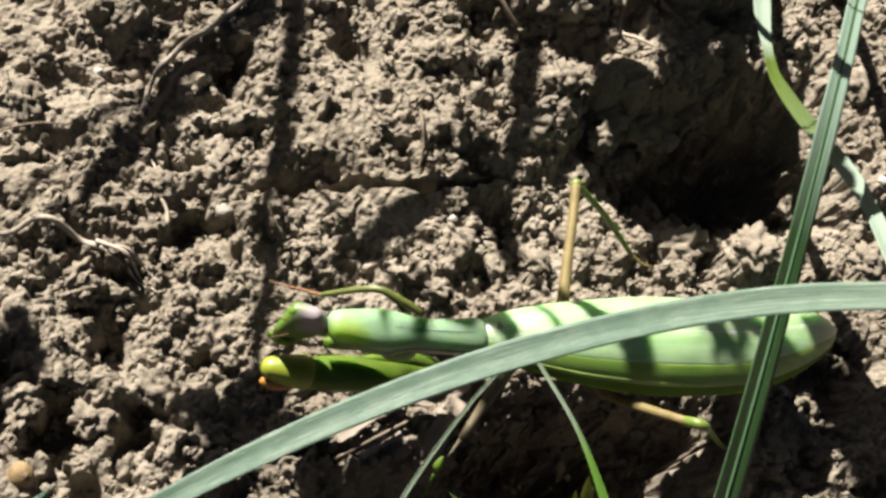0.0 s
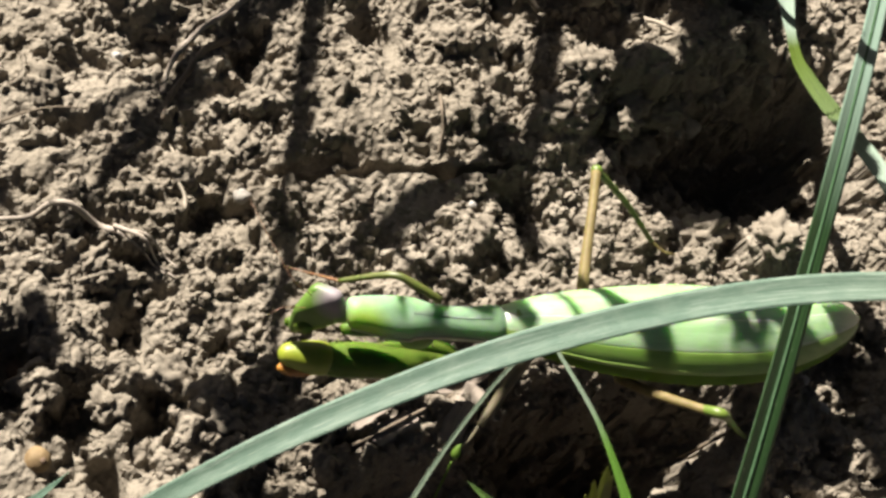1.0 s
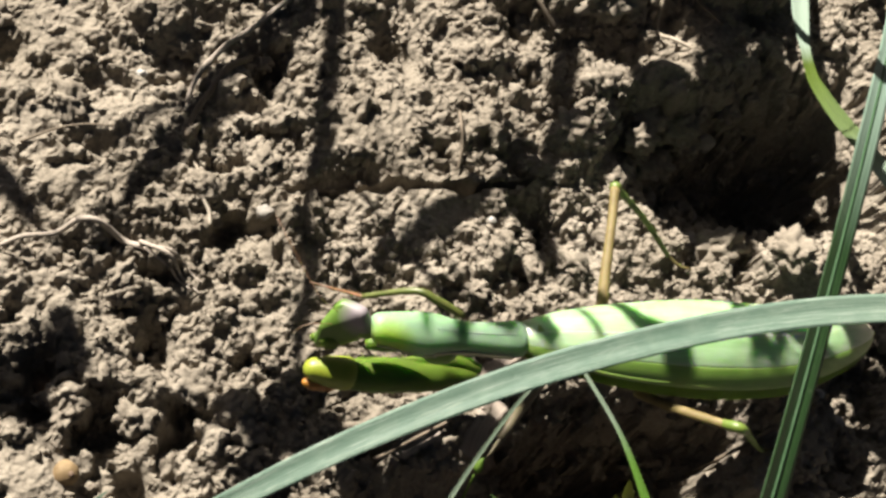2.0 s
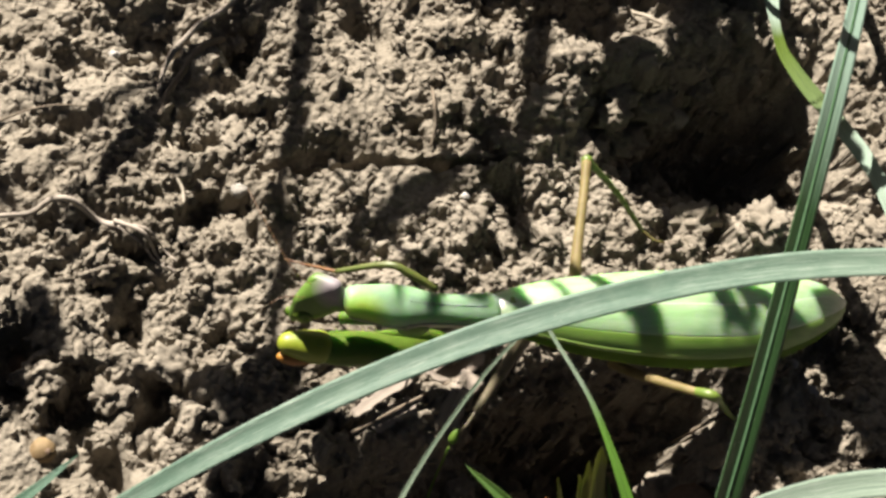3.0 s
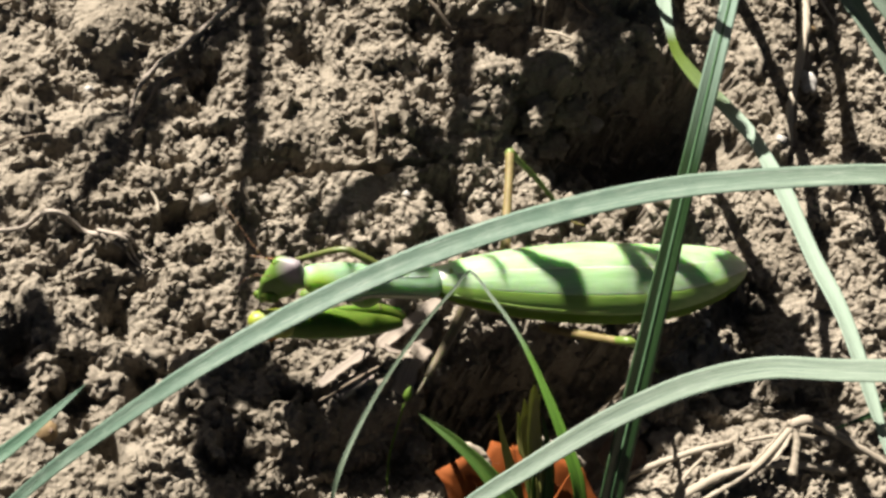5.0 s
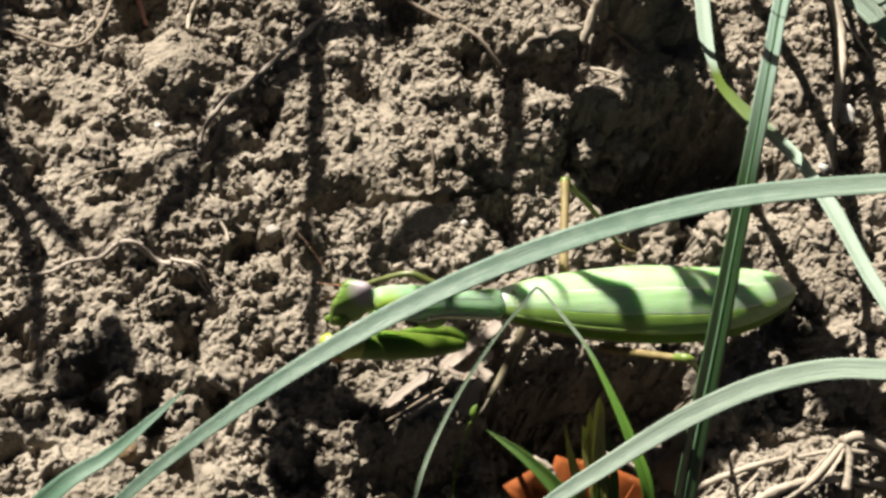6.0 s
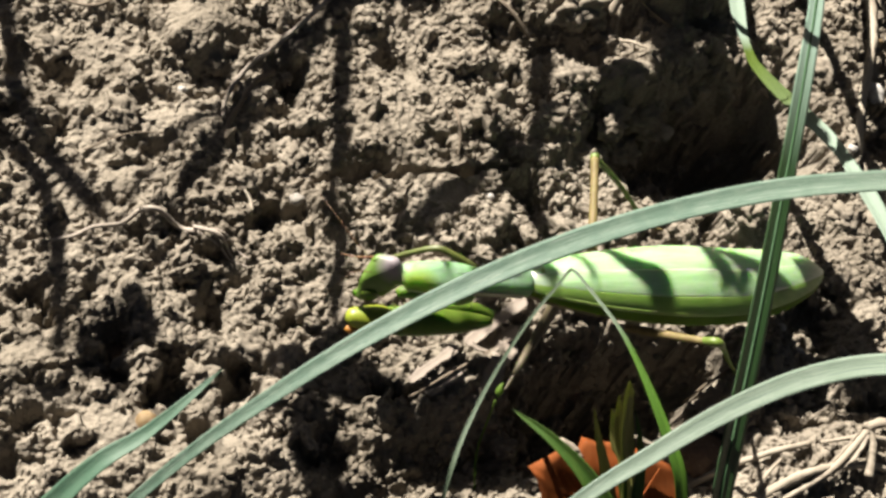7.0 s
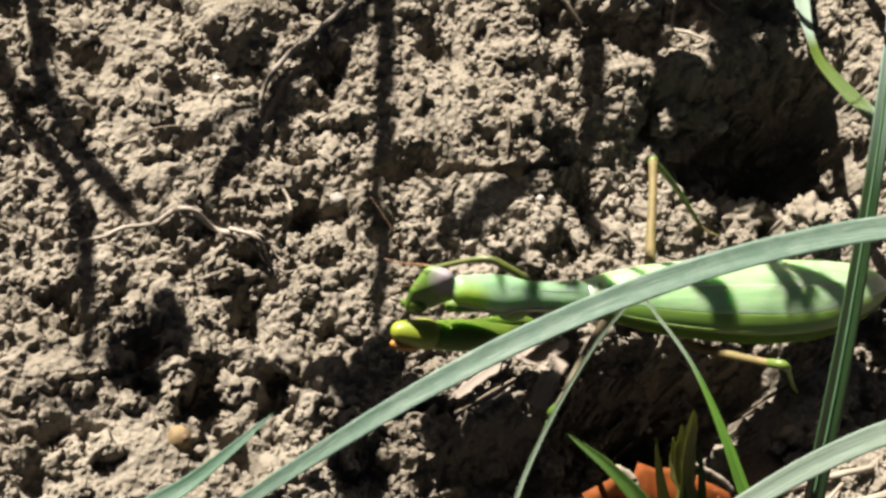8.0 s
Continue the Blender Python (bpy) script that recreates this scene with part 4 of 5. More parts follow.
dead = flat_leaf("dead_leaf", [(7.6, -46.9), (10.8, -45.0), (12.9, -45.6), (14.4, -44.0), (17.6, -44.3), (21.9, -46.0), (25.1, -48.1), (27.2, -51.6), (28.5, -57), (24, -64), (13, -63.5), (8.7, -51.5)], 7.6, 0.8, RED_LEAF,
                 "rust-brown dead leaf leaning in the hollow", "leaf", 1, lean=0.6)
part("leaf_rim", tube([(9.9, -44.5, 13.2), (10.7, -44.9, 13.6), (11.6, -45.4, 13.5), (12.4, -46.2, 13.2), (12.8, -47.4, 12.6), (12.9, -48.6, 11.6)], 0.3, 0.55, rough=0.12), STRAW, dead, "pale curled dry rim")
part("leaf_rim", tube([(18.6, -44.4, 13.1), (21.0, -45.4, 12.9), (23.4, -46.8, 12.3), (25.0, -48.0, 11.3)], 0.25, 0.35, rough=0.12), STRAW, dead, "pale curled dry rim")
part("vein", tube([(17, -62, 3.2), (17.2, -56, 6.6), (16.8, -50, 10.2), (16.2, -45.2, 13.0)], 0.3, 0.14), RED_LEAF, dead)
part("vein", tube([(17.2, -56, 6.6), (20.5, -52.0, 9.0), (23.4, -48.6, 11.0)], 0.2, 0.1), RED_LEAF, dead)
part("vein", tube([(17.2, -55, 7.2), (13.6, -51.4, 9.4), (11.0, -48.2, 11.4)], 0.2, 0.1), RED_LEAF, dead)


def leaf_plate(pts, width, leaf=None, label="", seed=0):
    """A stiff broken piece of dry leaf along the points."""
    pts = [(x, y, max(height(x, y), height(x + 0.7, y - 0.4), height(x - 0.7, y + 0.4)) * 0.85 + z) for x, y, z in pts]
    return part("dry_leaf" if leaf is None else "leaf_piece", ribbon(pts, width, (0.1, 0.25, 1), fold=0.12, thick=0.22, n=18, tip=0.06, root=0.03, ripple=0.12, seed=seed), DRY_LEAF, leaf, label)


folded = leaf_plate([(5.2, -26.8, .7), (8.2, -24.8, .5), (11.9, -22.9, 1.0), (14.0, -21.4, 1.6)], 1.7, seed=61)
tagged(folded, "pale folded dry leaf broken into plates under the foreleg", "leaf")
leaf_plate([(5.8, -27.6, .6), (9.0, -26.5, .5), (12.4, -25.4, 2.0)], 2.0, folded, seed=62)
leaf_plate([(11.2, -27.2, 1.4), (9.6, -29.0, .6), (8.0, -31.2, 1.0), (7.0, -33.6, 1.4)], 2.7, folded, seed=63)
scrap = leaf_plate([(-3.4, -31.6, .7), (-0.9, -30.1, .8), (2.2, -28.4, .8), (3.6, -27.4, .6)], 1.3, seed=64)
tagged(scrap, "narrow pale dry leaf strip on soil", "leaf")
shaded = leaf_plate([(-1.2, -33.0, .6), (1.0, -31.6, .7), (3.8, -30.6, .6)], 2.4, seed=65)
tagged(shaded, "broken greyish dry leaf on soil", "leaf")


# ---------------------------------------------------------------- grass
def grass_blade(pts, width, label, mat=GRASS, rib=GRASS_RIB, face=(-0.25, -0.5, 0.83), group="", **kw):
    blade = part("grass", ribbon(pts, width, face, **kw), mat)
    tagged(blade, label, "grass", group)
    if rib:
        n = 40
        q = spline(pts, n)
        _, side, top = axes_along(q, face)
        ang = np.radians(np.interp(np.linspace(0, 1, n), (0, 1), kw.get("turn", (0, 0))))[:, None]
        top = top * np.cos(ang) - side * np.sin(ang)
        keep = q[2:-5] + top[2:-5] * 0.012 * width
        rows = [(*p, width * 0.045, width * 0.016) for p in keep]
        part("midrib", loft(rows, 40, 8, face), rib, blade)
    return blade


grass_blade([(122, -62, 0), (110, -54, 42), (88, -46, 72), (62, -42, 75), (48, -41, 67), (35.2, -39.1, 64.9), (18.1, -37.9, 61.7), (1.5, -40.0, 59.1), (-14.3, -44.3, 55.7),
             (-28.6, -49.9, 50.3), (-40.9, -55.7, 41.3), (-58, -66, 22)], 2.15, "long arching blue-green grass blade above the mantis", SHEEN_GRASS, None, face=(0.05, -0.05, 1), tip=0.3, fold=0.14, seed=1, n=110)
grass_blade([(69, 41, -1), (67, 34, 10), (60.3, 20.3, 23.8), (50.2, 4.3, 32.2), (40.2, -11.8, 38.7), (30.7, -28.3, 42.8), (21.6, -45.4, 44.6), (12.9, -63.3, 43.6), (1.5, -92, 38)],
            3.5, "broad upright blue-green grass blade crossing the mantis", face=(0.085, 0.146, 0.976), turn=(-8, 50), mat=SHADED_GRASS, rib=SHADED_RIB, stalk=(0.7, 0.72), tip=0.16, fold=0.13, seed=2, n=90)
bent = grass_blade([(19, -76, 0), (18, -68, 16), (16.6, -57.4, 29.5), (15.0, -50.7, 33.0), (12.5, -40.8, 34.2), (10.2, -33.6, 32.6), (9.5, -31.5, 32.0), (9.1, -31.0, 31.8), (8.5, -31.4, 31.8), (7.0, -32.9, 31.8), (3.2, -36.5, 31.9), (-2.4, -42.9, 33.5),
                    (-6.7, -48.8, 34.2), (-9.3, -53.6, 33.5), (-11, -60, 27)], 1.7, "narrow grass blade bent sharply over itself", NARROW, None, profile=((0, 1), (0.38, 0.8), (0.44, 0.6), (0.49, 0.38), (0.53, 0.24), (0.62, 0.2), (0.9, 0.27), (1, 0.05)), fold=0.3, seed=3, n=120)
grass_blade([(112, -84, 0), (98, -72, 36), (61.2, -59.1, 58.0), (44.2, -56.0, 57.0), (35.3, -54.0, 54.5), (28.6, -52.4, 52.7), (21.2, -52.9, 51.6),
             (13.3, -55.0, 50.4), (5.3, -58.1, 48.5), (-2.8, -61.6, 45.2), (-22.2, -72.2, 35.0)], 2.3, "arching blue-green grass blade over the rust-brown leaf", SHEEN_GRASS, None, face=(0.1, 0.0, 1), tip=0.3, fold=0.14, seed=4, n=100)
grass_blade([(-82, -84, 0), (-66, -68, 22), (-46.5, -54.1, 40.7), (-39.2, -50.2, 43.7), (-35.1, -47.6, 45.2), (-32.0, -45.2, 45.4)], 2.9,
            "short pointed blue-green grass blade tip", SHORT_TIP, None, face=(0, 0.05, 1), tip=0.34, seed=5)
grass_blade([(60, 44, 0), (59.2, 37.9, 3.5), (57.4, 30.0, 5.4), (54.7, 20.6, 7.4), (52.9, 11.5, 10.0), (52.0, 6.5, 13.0), (51.9, 1.4, 16.0), (52.3, -5.3, 20.0), (52.2, -12.3, 24.0), (49.5, -23.0, 31.0), (46.3, -35.3, 38.0), (43.9, -46.5, 44.0), (40, -66, 50)], 1.7, "kinked grass blade yellowing at its bend", KINKED, None, profile=((0, 1.4), (0.2, 1.35), (0.255, 0.75), (0.32, 1.05), (0.45, 1.1), (0.6, 1.4), (0.9, 1), (1, 0.1)), turn=(-10, 20), seed=6, n=90)
for pts, w, s in (([(92, 58, 0), (67.2, 28.5, 18.0), (73.8, 20.8, 18.0), (78.4, 10.2, 18.0), (84, -6.0, 14.0)], 3.2, 11),
                  ([(95, 55, 0), (69.4, 25.1, 22.0), (74.8, 18.7, 22.0), (79.3, 10.3, 22.0), (86, -2, 18)], 3.4, 12),
                  ([(88, 50, 0), (65.6, 17.5, 30.0), (72.4, 11.9, 30.0), (78.6, 8.3, 30.0), (92, 4, 26)], 2.2, 13),
                  ([(40, 66, 0), (48, 30, 18), (55.7, 20.4, 26.0), (64.0, 20.8, 26.0), (77.7, 20.6, 26.0), (95, 22, 22)], 1.4, 14)):
    grass_blade(pts, w, "blue-green grass blade of a tuft at the hollow", SHEEN_GRASS, None, group="grass tuft", seed=s, tip=0.3)
# its shade is put into the darkening leaf colour
grass_blade([(112, -38, 0), (90, -41, 16), (70, -45.2, 20.0), (58.9, -48.3, 20.0), (53.7, -49.6, 20.0)], 2.2, "grass blade beside dry stems with shade in its colour", SHADED_GRASS, None, seed=15)

# young shoots by the dead leaf
grass_blade([(20, -66, 2), (17.5, -58, 9), (13.6, -50.5, 13.2), (9.6, -45.0, 14.2), (5.5, -40.3, 13.3)], 3.0, "broad young grass shoot in the hollow", SHOOT, None, tip=0.6, fold=0.5, seed=21, n=36)
tuft = thing("cut_grass", (18.4, -60, height(18.4, -60)))
tagged(tuft, "frayed cut grass shoot in the hollow", "grass")
for k, (dx, hz, w) in enumerate(((-1.1, -5.4, 0.5), (-0.75, -2.6, 0.6), (-0.4, -3.8, 0.5), (-0.05, 0.2, 0.6), (0.3, -1.0, 0.5), (0.6, -3.0, 0.6), (0.95, -2.0, 0.4), (1.2, -6.4, 0.5))):
    part("blade_strip", ribbon([(18.4, -60, 6), (18.0 + dx * 0.3, -50.5, 13), (17.3 + dx * 0.7, -45.4 + 0.1 * dx, 18 + hz * 0.3), (16.7 + dx, -41.6 + 0.3 * hz, 23.2 + 0.8 * hz)],
                               w * 2.7, (-0.5 + 0.15 * k, -0.2, 0.9), tip=0.12, n=30, ripple=0.3, seed=30 + k), SHOOT if k in (2, 5) else FRAYED, tuft)
part("yellow_tip", ribbon([(17.4, -56, 8), (15.0, -49.6, 14.5), (13.6, -46.4, 18), (12.5, -43.9, 21.3)], 1.5, (-0.5, 0.0, 0.85), tip=0.5, n=20, seed=36), YELLOWED, tuft)
part("side_blade", ribbon([(18.8, -56, 8), (19.4, -50, 14), (19.0, -46.6, 17), (18.2, -43.8, 19.5)], 1.2, (-0.2, -0.6, 0.8), tip=0.5, n=20, seed=37), SHOOT, tuft)
bud = stem("bud_stem", [(4.0, -45.0, .3), (4.8, -40.5, 7.0), (5.4, -37.2, 12.0)], 0.16, 0.12, FRESH, "small green bud on a thin stem", "bud")
bz = 9.6
part("bud", loft([(5.4, -37.2, bz - .5, .15, .15), (5.5, -36.8, bz, .5, .45), (5.7, -36.3, bz + .5, .35, .3), (6.0, -35.9, bz + .8, .06, .06)], 12, 10), FRESH, bud)


# ---------------------------------------------------------------- the mantis
def arc_shell(rows, a0, a1, thick=0.18, n=44, m=18, up=(0, 0, 1), lift=0.0):
    """A curved wing sheet over a body along rows of (x, y, z, half width, half height), from angle a0 to a1 (0: near flank, 90: top)."""
    q = spline(rows, n)
    tan, side, top = axes_along(q[:, :3], up)
    th = np.radians(np.linspace(a0, a1, m))
    out = []
    for d in (lift, lift - thick):
        w, h = np.maximum(q[:, 3] + d, 0.02), np.maximum(q[:, 4] + d, 0.02)
        out.append(q[:, None, :3] + side[:, None] * (w[:, None] * np.cos(th))[..., None] + top[:, None] * (h[:, None] * np.sin(th))[..., None])
    ring = np.concatenate([out[0], out[1][:, ::-1]], 1)
    k = 2 * m
    v = ring.reshape(-1, 3)
    f = [(i * k + j, i * k + (j + 1) % k, (i + 1) * k + (j + 1) % k, (i + 1) * k + j) for i in range(n - 1) for j in range(k)]
    f += [tuple(range(k - 1, -1, -1)), tuple((n - 1) * k + j for j in range(k))]
    return v, f, np.zeros((len(v), 2))


def ellipsoid(c, r, turn=(0, 0, 0), level=4):
    v, f = ico(level)
    rot = np.array(Euler([radians(a) for a in turn]).to_matrix())
    return (v * np.array(r)) @ rot.T + np.array(c), f, np.zeros((len(v), 2))


mantis = thing("praying_mantis", (22, -24, 0))
tagged(mantis, "green praying mantis with folded wings standing on soil", "praying mantis")
BODY = [(9.6, -24.2, 14.0, 1.6, 1.5), (12.0, -24.4, 13.6, 2.7, 2.5), (16, -24.7, 13.2, 3.9, 3.4), (22, -25.0, 12.2, 5.1, 4.3), (31, -25.1, 10.8, 6.0, 4.8), (40, -24.8, 9.2, 5.7, 4.4),
        (46.5, -23.6, 7.6, 4.9, 3.7), (52, -22.3, 6.4, 3.5, 2.5), (55.2, -21.6, 5.6, 1.9, 1.3), (56.8, -21.2, 5.1, 0.4, 0.3)]
BELLY_ROWS = [(x, y, z - 0.3, w * 0.76, h * 0.82) for x, y, z, w, h in BODY[:-2]] + [(54.4, -22.4, 5.6, 0.6, 0.5)]
abdomen = part("abdomen", loft(BELLY_ROWS, 40, 24), BELLY, mantis, "pale brownish abdomen")
near_wing = part("forewing", arc_shell(BODY, 60, 96, 3.5, lift=0.12), WING, mantis, "glossy light green folded forewing")
part("costal_field", arc_shell(BODY, 34, 60.3, 2.5, lift=0.12), COSTAL, near_wing, "yellow-green edge strip")
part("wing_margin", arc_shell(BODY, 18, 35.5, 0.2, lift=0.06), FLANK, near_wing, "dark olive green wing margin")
part("margin_vein", loft([(x, y - w * 0.79, z + h * 0.63, 0.15, 0.13) for x, y, z, w, h in BODY[1:-1]], 36, 8), COSTAL, near_wing)
far_wing = part("forewing", arc_shell(BODY, 84, 200, 3.5, lift=0.0), WING, mantis, "glossy light green folded forewing")
part("hindwing_tip", loft([(47, -22.6, 7.6, 2.2, 0.5), (53, -21.6, 6.0, 1.5, 0.35), (57.4, -21.2, 4.9, 0.2, 0.1)], 16, 12), WING_EDGE, mantis)

PRO = [(-6.1, -23.5, 16.1, 0.8, 0.7), (-5.5, -23.5, 16.15, 1.55, 1.4), (-3.6, -23.65, 16.1, 1.85, 1.65), (-1.2, -23.95, 15.85, 2.2, 1.85), (0.6, -24.1, 15.7, 2.15, 1.8), (3.2, -24.25, 15.35, 1.7, 1.55),
       (6.6, -24.4, 14.95, 1.72, 1.5), (9.2, -24.4, 14.6, 1.95, 1.65), (10.3, -24.4, 14.45, 1.8, 1.5), (10.8, -24.4, 14.4, 1.1, 0.9)]
thorax = part("pronotum", loft(PRO, 44, 20, flat=2.3), THORAX, mantis, "long bluish green pronotum")
part("keel", loft([(x, y, z + h + 0.02, 0.1, 0.06) for x, y, z, w, h in PRO[4:-2]], 30, 6), THORAX, thorax)
part("side_margin", loft([(x, y - w * 0.97, z - h * 0.35, 0.22, 0.15) for x, y, z, w, h in PRO[1:-2]], 30, 8), COLLAR, thorax)
part("underside", arc_shell(PRO[4:-2], -60, 10, 0.35, lift=0.16), COLLAR, thorax, "pale green underside")
part("neck", ellipsoid((-6.5, -23.5, 15.7), (1.3, 0.95, 0.9), level=3), THORAX_SIDE, thorax)
part("shoulder", ellipsoid((1.4, -25.6, 14.2), (1.9, 1.2, 1.3)), THORAX_SIDE, thorax)
part("collar", ellipsoid((12.2, -24.5, 14.2), (1.35, 2.25, 1.9), level=4), THORAX_SIDE, thorax, "soft yellow-green skin at the wing base")
NECK = (-6.4, -23.4, 16.2)
head = part("head", hull([(-9.3, -21.5, 16.8, 0.95), (-7.9, -22.3, 17.2, 0.95), (-7.3, -23.3, 15.9, 1.0), (-8.9, -23.4, 13.6, 0.9), (-11.3, -23.6, 12.9, 0.75), (-11.0, -22.8, 15.2, 0.75)]),
            HEAD_SKIN, mantis, "green triangular head with a pale violet back", at=NECK)
part("eye", ellipsoid((-9.5, -21.4, 16.6), (0.95, 0.7, 1.1), (0, 15, 12)), HEAD, head, "bright green compound eye")
# Darker green than the far eye: the head's shade put into the colour.
part("eye", ellipsoid((-10.6, -24.0, 13.5), (1.15, 0.7, 1.1), (0, 15, -12)), FORELEG, head, "green compound eye darkened for the head's shade")
part("mouthparts", ellipsoid((-11.9, -23.2, 12.7), (0.5, 0.5, 0.7), level=3), FORELEG, head)
part("antenna", tube([(-10.3, -22.4, 18.3), (-12.4, -21.4, 20.4), (-14.6, -17.5, 21.5), (-16.4, -13, 21)], 0.05, 0.025, 30, 6), FEELER, head, "thin brown antenna")
part("antenna", tube([(-10.9, -23.6, 18.0), (-13.6, -23.8, 18.4), (-17.0, -25.6, 16.5), (-20, -28, 14)], 0.05, 0.025, 30, 6), FEELER, head, "thin brown antenna")

foreleg = part("foreleg", loft([(-8.8, -26.25, 9.9, 1.4, 1.35), (-7.6, -26.3, 9.7, 1.65, 1.55), (-4, -26.3, 9.0, 1.95, 1.75), (1, -26.2, 7.9, 1.75, 1.6), (5, -26.0, 6.9, 1.25, 1.25), (7.2, -25.8, 6.4, 0.8, 0.8)], 30, 16),
               FORELEG, mantis, "folded raptorial foreleg with spines")
part("coxa", loft([(1.8, -24.0, 13.4, 1.0, 0.9), (-2.5, -24.0, 13.0, 1.05, 0.95), (-4.8, -24.0, 12.8, 0.85, 0.85), (-6.0, -24.1, 12.6, 0.5, 0.5)], 24, 14), FORELEG, foreleg)
part("knee", hull([(-11.0, -25.9, 10.3, 1.3), (-9.4, -26.1, 10.0, 1.7), (-8.0, -26.25, 9.8, 1.85)], 4), FORE_LIT_TIP, foreleg, "yellow femur joint with sunlight in its colour")
part("coxa_patch", ellipsoid((-10.2, -27.0, 8.9), (2.2, 0.9, 0.9), (0, 12, 0)), ORANGE, foreleg, "orange underside patch")
part("tibia", loft([(7.4, -25.4, 6.6, 0.8, 0.8), (5.2, -24.7, 7.6, 0.85, 0.8), (1.5, -24.7, 8.6, 0.65, 0.65), (-2.2, -24.9, 9.4, 0.28, 0.28)], 20, 12), FORELEG, foreleg)
for k in range(9):
    sx = -7.2 + 1.45 * k
    part("spine", tube([(sx, -24.9, 9.8 - 0.14 * k), (sx - .1, -24.5, 10.1 - .14 * k), (sx - .35, -24.2, 10.2 - .14 * k)], 0.12, 0.03, 6, 6), SPINE, foreleg)
part("tarsus", tube([(-2.2, -24.9, 9.4), (-1.0, -25.0, 7.8), (1.6, -25.2, 5.0), (3.4, -26.0, 3.0)], 0.16, 0.1, 20, 6), LEG, foreleg)

far_fore = part("foreleg", loft([(5.2, -20.6, 11.0, 0.45, 0.45), (2.2, -19.1, 12.0, 0.48, 0.48), (-0.2, -18.0, 12.0, 0.4, 0.4), (-5.1, -17.2, 8.2, 0.3, 0.3)], 24, 10), OLIVE_LEG, mantis, "slender olive leg stretched forward")
part("tarsus", tube([(-5.1, -17.2, 8.2), (-6.6, -15.4, 5.0), (-7.8, -13.9, 2.2), (-9.8, -13.0, 1.6)], 0.2, 0.1, 20, 8), FEELER, far_fore, "reddish brown foot")

mid = part("middle_leg", loft([(20.6, -20.6, 11.6, 0.75, 0.75), (21.6, -16, 12.0, 0.62, 0.62), (23.2, -10, 11.9, 0.55, 0.55), (24.4, -5.6, 11.4, 0.6, 0.6)], 28, 12), LEG, mantis, "tan femur of the middle leg")
part("knee", ellipsoid((24.5, -5.4, 11.3), (0.72, 0.72, 0.72), level=3), LEG_GREEN, mid)
part("tibia", tube([(24.6, -5.3, 11.2), (29.5, -7.2, 6.4), (34.1, -10.0, 1.4)], 0.45, 0.3, 24, 10), LEG_GREEN, mid)
part("tarsus", tube([(34.1, -10.0, 1.4), (35.6, -11.0, 0.8), (37.2, -11.4, 0.6)], 0.22, 0.12, 12, 8), LEG, mid)

near_mid = part("middle_leg", loft([(16.0, -24.6, 9.4, 0.8, 0.8), (14.8, -26.2, 6.0, 0.75, 0.75), (12.6, -29.2, 3.4, 0.6, 0.6), (10.4, -32.0, 2.2, 0.45, 0.45)], 24, 12), BELLY, mantis, "brown middle leg in the shade of the body")
part("tarsus", tube([(10.4, -32.0, 2.2), (9.0, -33.6, 1.6), (7.4, -34.6, 1.2)], 0.25, 0.12, 12, 8), BELLY, near_mid)
hind = part("hind_leg", loft([(25.4, -28.4, 7.0, 0.62, 0.62), (26.9, -31.5, 12.0, 0.56, 0.56), (30.9, -34.9, 16.6, 0.5, 0.5)], 24, 12), LEG, mantis, "tan hind leg with a green knee")
part("knee", loft([(30.4, -34.4, 15.8, 0.5, 0.5), (31.6, -35.4, 17.6, 0.6, 0.6), (32.8, -35.7, 16.8, 0.45, 0.45)], 14, 12), LEG_GREEN, hind)
part("tibia", tube([(32.6, -35.7, 17.0), (35.2, -35.4, 12.6), (38.2, -35.0, 7.6), (41.2, -34.6, 3.0)], 0.36, 0.24, 20, 10), LEG_GREEN, hind)
part("tarsus", tube([(41.2, -34.6, 3.0), (42.8, -34.2, 1.9), (44.6, -34.0, 1.5)], 0.2, 0.1, 10, 8), LEG, hind)


# ---------------------------------------------------------------- unseen tall grass, added to cast shade
def shade_blade(spots, rise, width, seed, reach=60, stalk=0.3, root=None, trim=False):
    """An unseen grass blade, added so that its shade falls along the spots (x, y, z) of the soil, the mantis or other
    grass.
    """
    w = np.array(SUN_WAY)
    q = [np.array(p if len(p) == 3 else (*p, 0.0), float) for p in spots]
    p = [a + w * (rise * (1 + 0.06 * math.sin(1.7 * k + seed))) for k, a in enumerate(q)]
    out = unit(p[0] - p[1])
    foot = p[0] + out * reach
    shape = None
    if root:
        base = np.array((*root, height(*root) - 1))
        p = [base, base + (p[0] - base) * 0.6 + (0, 0, 4)] + p
    else:
        p = [np.array((foot[0], foot[1] + 12, height(foot[0], foot[1] + 12) - 1)), p[0] + out * reach * 0.55] + p
    if root or trim:
        run = np.cumsum([np.linalg.norm(b - a) for a, b in zip(p, p[1:])])
        f = run[1] / run[-1]
        shape = ((0, 0.05), (f * 0.94, 0.05), (f + 0.06 * (1 - f), 1), (f + 0.9 * (1 - f), 0.95), (1, 0.2))
    return grass_blade([tuple(a) for a in p], width, "unseen tall blue-green grass blade added for its shade", rib=None, group="tall grass", face=tuple(SUN_WAY), tip=0.12, root=0.02, stalk=(stalk, 0.05), seed=seed, n=120 if root else 60, profile=shape)


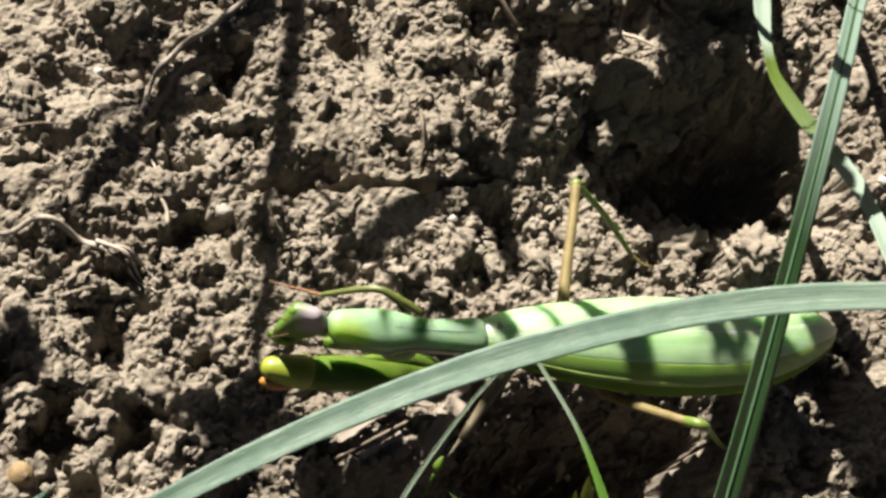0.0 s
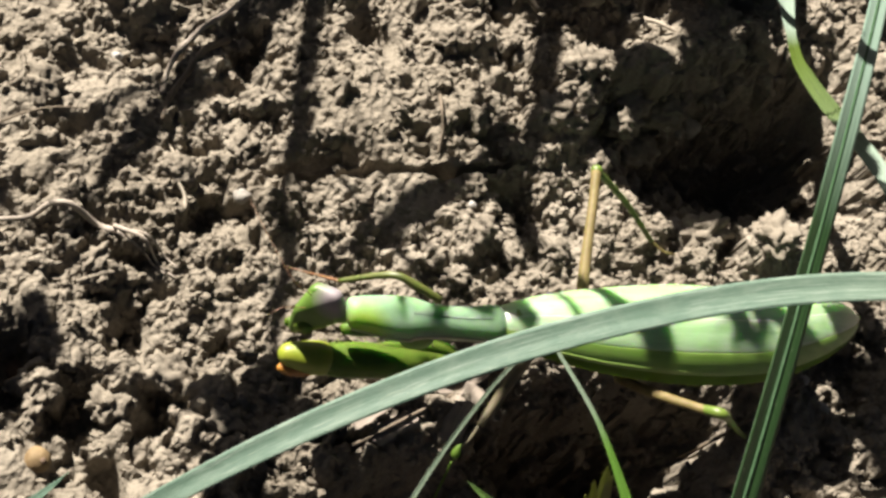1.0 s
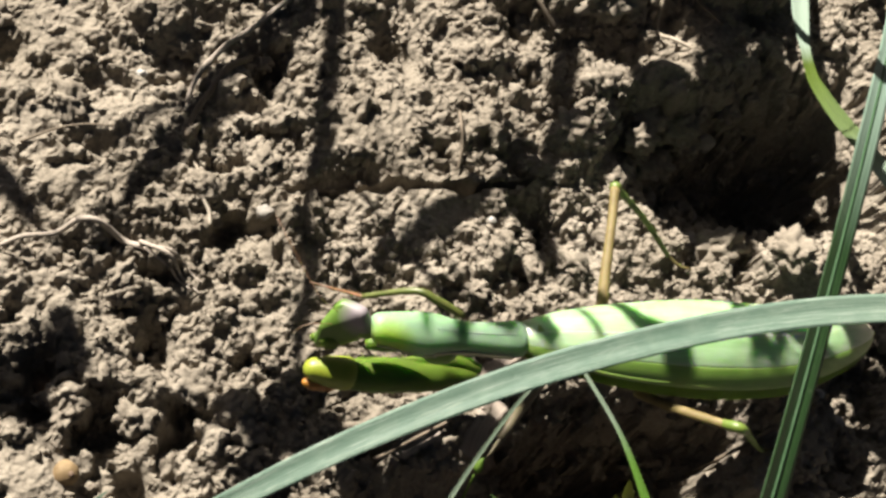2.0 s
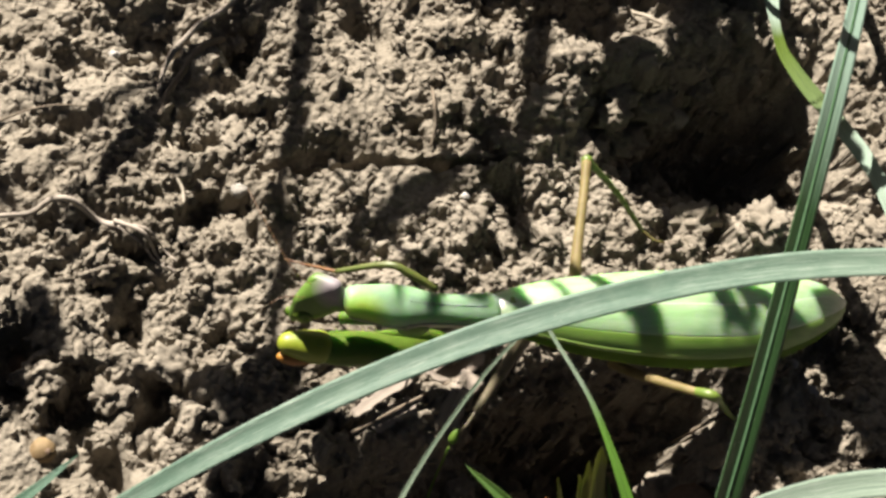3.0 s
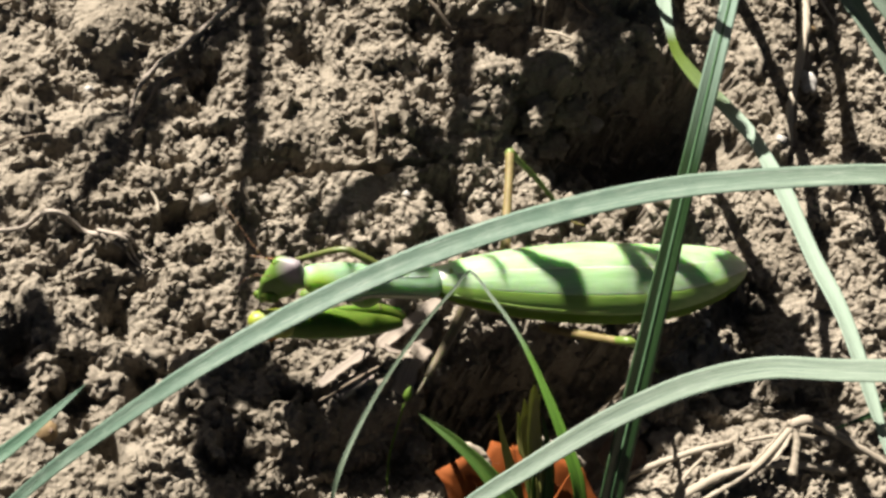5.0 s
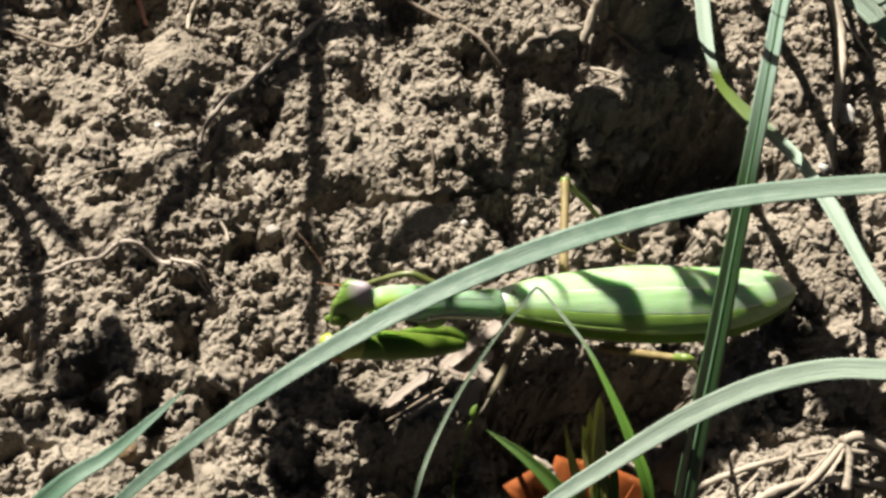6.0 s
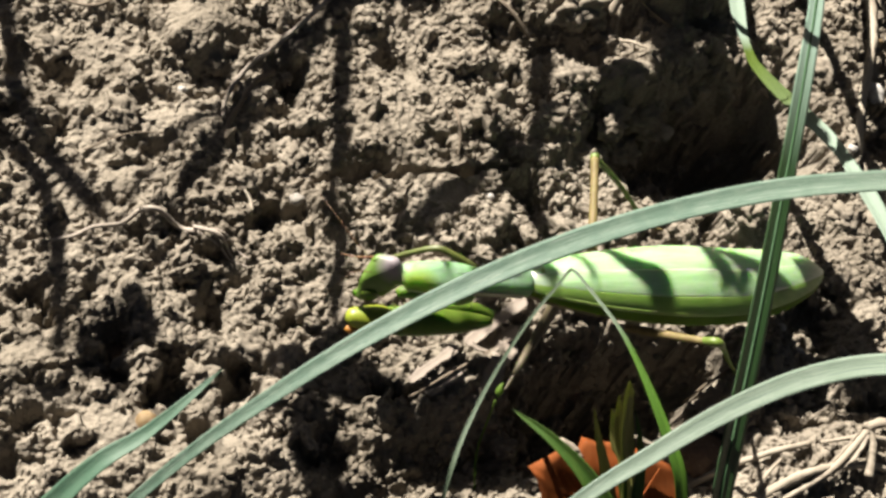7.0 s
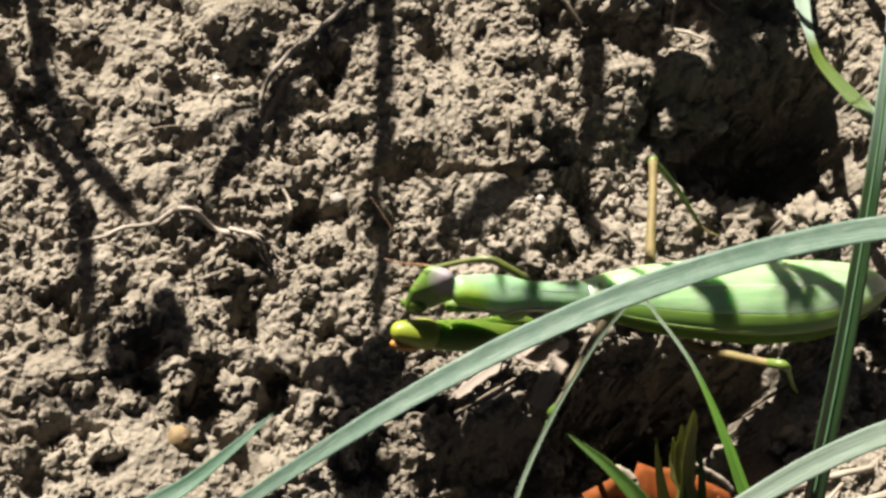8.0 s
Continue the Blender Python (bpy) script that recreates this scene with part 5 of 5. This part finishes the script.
shade_blade([(-6, 27), (-12.7, 18.6), (-19.9, 9.2), (-26.1, -1.1), (-28.8, -5.3), (-34, -13)], 100, 2.7, 41)
shade_blade([(-29, 4), (-31.8, -0.3), (-35.6, -5.2), (-38.5, -9)], 112, 1.0, 42, 60, 0.6)
shade_blade([(-3.6, 29), (-4.7, 19.6), (-5.6, 11.6), (-7.2, 0.2), (-8.3, -5.6), (-9.4, -12.7), (-10.6, -18), (-12, -25)], 108, 2.1, 43)
shade_blade([(24, 4.5), (18.6, 0.8), (15.5, -1.5), (9.4, -5.1), (4.1, -9.4), (-2.2, -12.2), (-7, -15)], 104, 3.2, 44, 60, 0.6)
shade_blade([(-50.5, 28), (-49.8, 20.8), (-49.0, 13.3), (-46.9, 6.0), (-42.5, -1.1), (-39.4, -5.4), (-36, -9)], 116, 2.5, 45)
shade_blade([(-54, 14), (-50.9, 6.1), (-46.5, -1.0), (-45.5, -7.8), (-45.5, -20.2), (-46, -28)], 120, 2.2, 46)
# over the hollow, added to darken it
for k, (x0, y0, x1, y1, w) in enumerate(((35, 16, 39, -6, 4.0), (38, 15, 44, -8, 6.0), (45, 17, 51, -8, 6.5), (50, 19, 54, -6, 6.0))):
    shade_blade([(x0, y0), ((x0 + x1) / 2 + 1, (y0 + y1) / 2), (x1, y1)], 92 + 6 * k, w, 50 + k, 60, 0.75, trim=True)
shade_blade([(46, 26), (47, 21), (49, 15), (50, 10)], 98, 7.0, 54, 60, 0.75, trim=True)
# over the soil between the hollow and the mantis
shade_blade([(17.8, 5.5), (17.9, -0.7), (19.2, -6.8), (19.4, -13.4)], 105, 3.4, 71, 60, 0.45, trim=True)
shade_blade([(24.8, 23), (25.0, 19), (23.6, 13), (22.4, 8)], 111, 3.6, 72, 60, 0.45, trim=True)
# over the soil below and behind the mantis, added to darken it
shade_blade([(-37.5, -18.5), (-39.5, -21.5), (-41, -25), (-42, -28)], 107, 5.0, 84, 60, 0.8, (-125, -6))
shade_blade([(-10.3, -23.5), (-12.6, -26.7), (-14.7, -29.9), (-16.1, -32.7)], 101, 4.0, 73, 60, 0.8, (-120, -14))
shade_blade([(-18, -28.6), (-12, -30.2), (-7, -32.5), (-3, -36)], 104, 4.4, 75, 60, 0.8, (-105, -22))
shade_blade([(-18, -34), (-16.6, -40), (-14.6, -46), (-13, -50)], 110, 5.0, 76, 60, 0.85, (-110, -36))
shade_blade([(-13, -44), (-8, -46), (-2, -49), (3, -53)], 115, 5.0, 77, 60, 0.8, (-108, -44))
shade_blade([(57.5, -20), (60, -24), (61.5, -28), (60, -32), (57, -36)], 102, 5.0, 78, 60, 0.8, (150, -14))
shade_blade([(64, -29), (62, -34), (61.5, -38.5), (64, -43)], 108, 6.0, 79, 60, 0.8, (152, -26))
shade_blade([(66, -44), (58, -41), (51, -38.5), (45, -36)], 113, 3.0, 80, 60, 0.8, (150, -46))
shade_blade([(54, 12), (53.5, 5), (53, -2), (52, -8)], 104, 4.5, 82, 60, 0.4, trim=True)
# over the mantis: wings, then pronotum
shade_blade([(21, -19.5, 15), (23, -22.8, 16), (24.9, -24.6, 16.2), (26.8, -26.1, 15.9), (27.2, -28.6, 15), (27.0, -33, 12)], 100, 3.6, 61, 60, 0.84)
shade_blade([(36.2, -19.5, 13), (36.7, -22.4, 13.9), (37.4, -24.8, 14.2), (37.2, -26.9, 13.9), (36.3, -29.5, 13)], 106, 2.7, 62, 60, 0.84)
shade_blade([(37.8, -19.5, 13), (39.7, -22.2, 13.2), (40.5, -24.6, 13.4), (40.1, -26.8, 13.2), (39.4, -29.5, 12.5)], 112, 1.6, 63, 60, 0.84)
shade_blade([(36.6, -22.0, 14), (35.9, -23.8, 14.4), (34.6, -26.4, 14.7), (33.2, -29.5, 14)], 118, 0.5, 64, 60, 0.84)
shade_blade([(4.0, -19, 16), (3.6, -22, 16.5), (3.3, -24.5, 17), (3.0, -27, 15)], 102, 3.0, 65, 60, 0.84)
shade_blade([(-0.2, -19, 16), (-0.4, -22, 17), (-0.5, -24.8, 17.6), (-0.6, -27, 15)], 110, 1.6, 66, 60, 0.84)
shade_blade([(9.5, -19, 14), (11.5, -22, 15.5), (13.0, -24.5, 16), (14.5, -27, 15)], 98, 3.4, 67, 60, 0.84)
shade_blade([(16.2, -20, 15), (17.6, -22.6, 16), (18.6, -25, 16), (19.0, -28, 15)], 115, 0.9, 68, 60, 0.84)


# ---------------------------------------------------------------- movement
def motions():
    rest = Vector(np.array(NECK) - PLACE[mantis]) * MM

    def turned(rx, ry, rz, ahead=0.0):
        return pose(rest.x + ahead * MM, rest.y, rest.z, rx, ry, rz)
    walk(head, [(0.0, turned(16, -4, 8, 0.5)), (0.2, turned(12, -3, 6, 0.5)), (0.5, turned(5, -1, 2, 0.6)), (1.0, turned(0, 0, 0, 0.6)), (4.2, turned(0, 0, 0, 0.8)), (5.5, turned(-5, 0, 2, 0.8)),
                (7.0, turned(-6, 0, 2, 0.9)), (8.0, turned(-3, 0, 0, 1.1))])


motions()
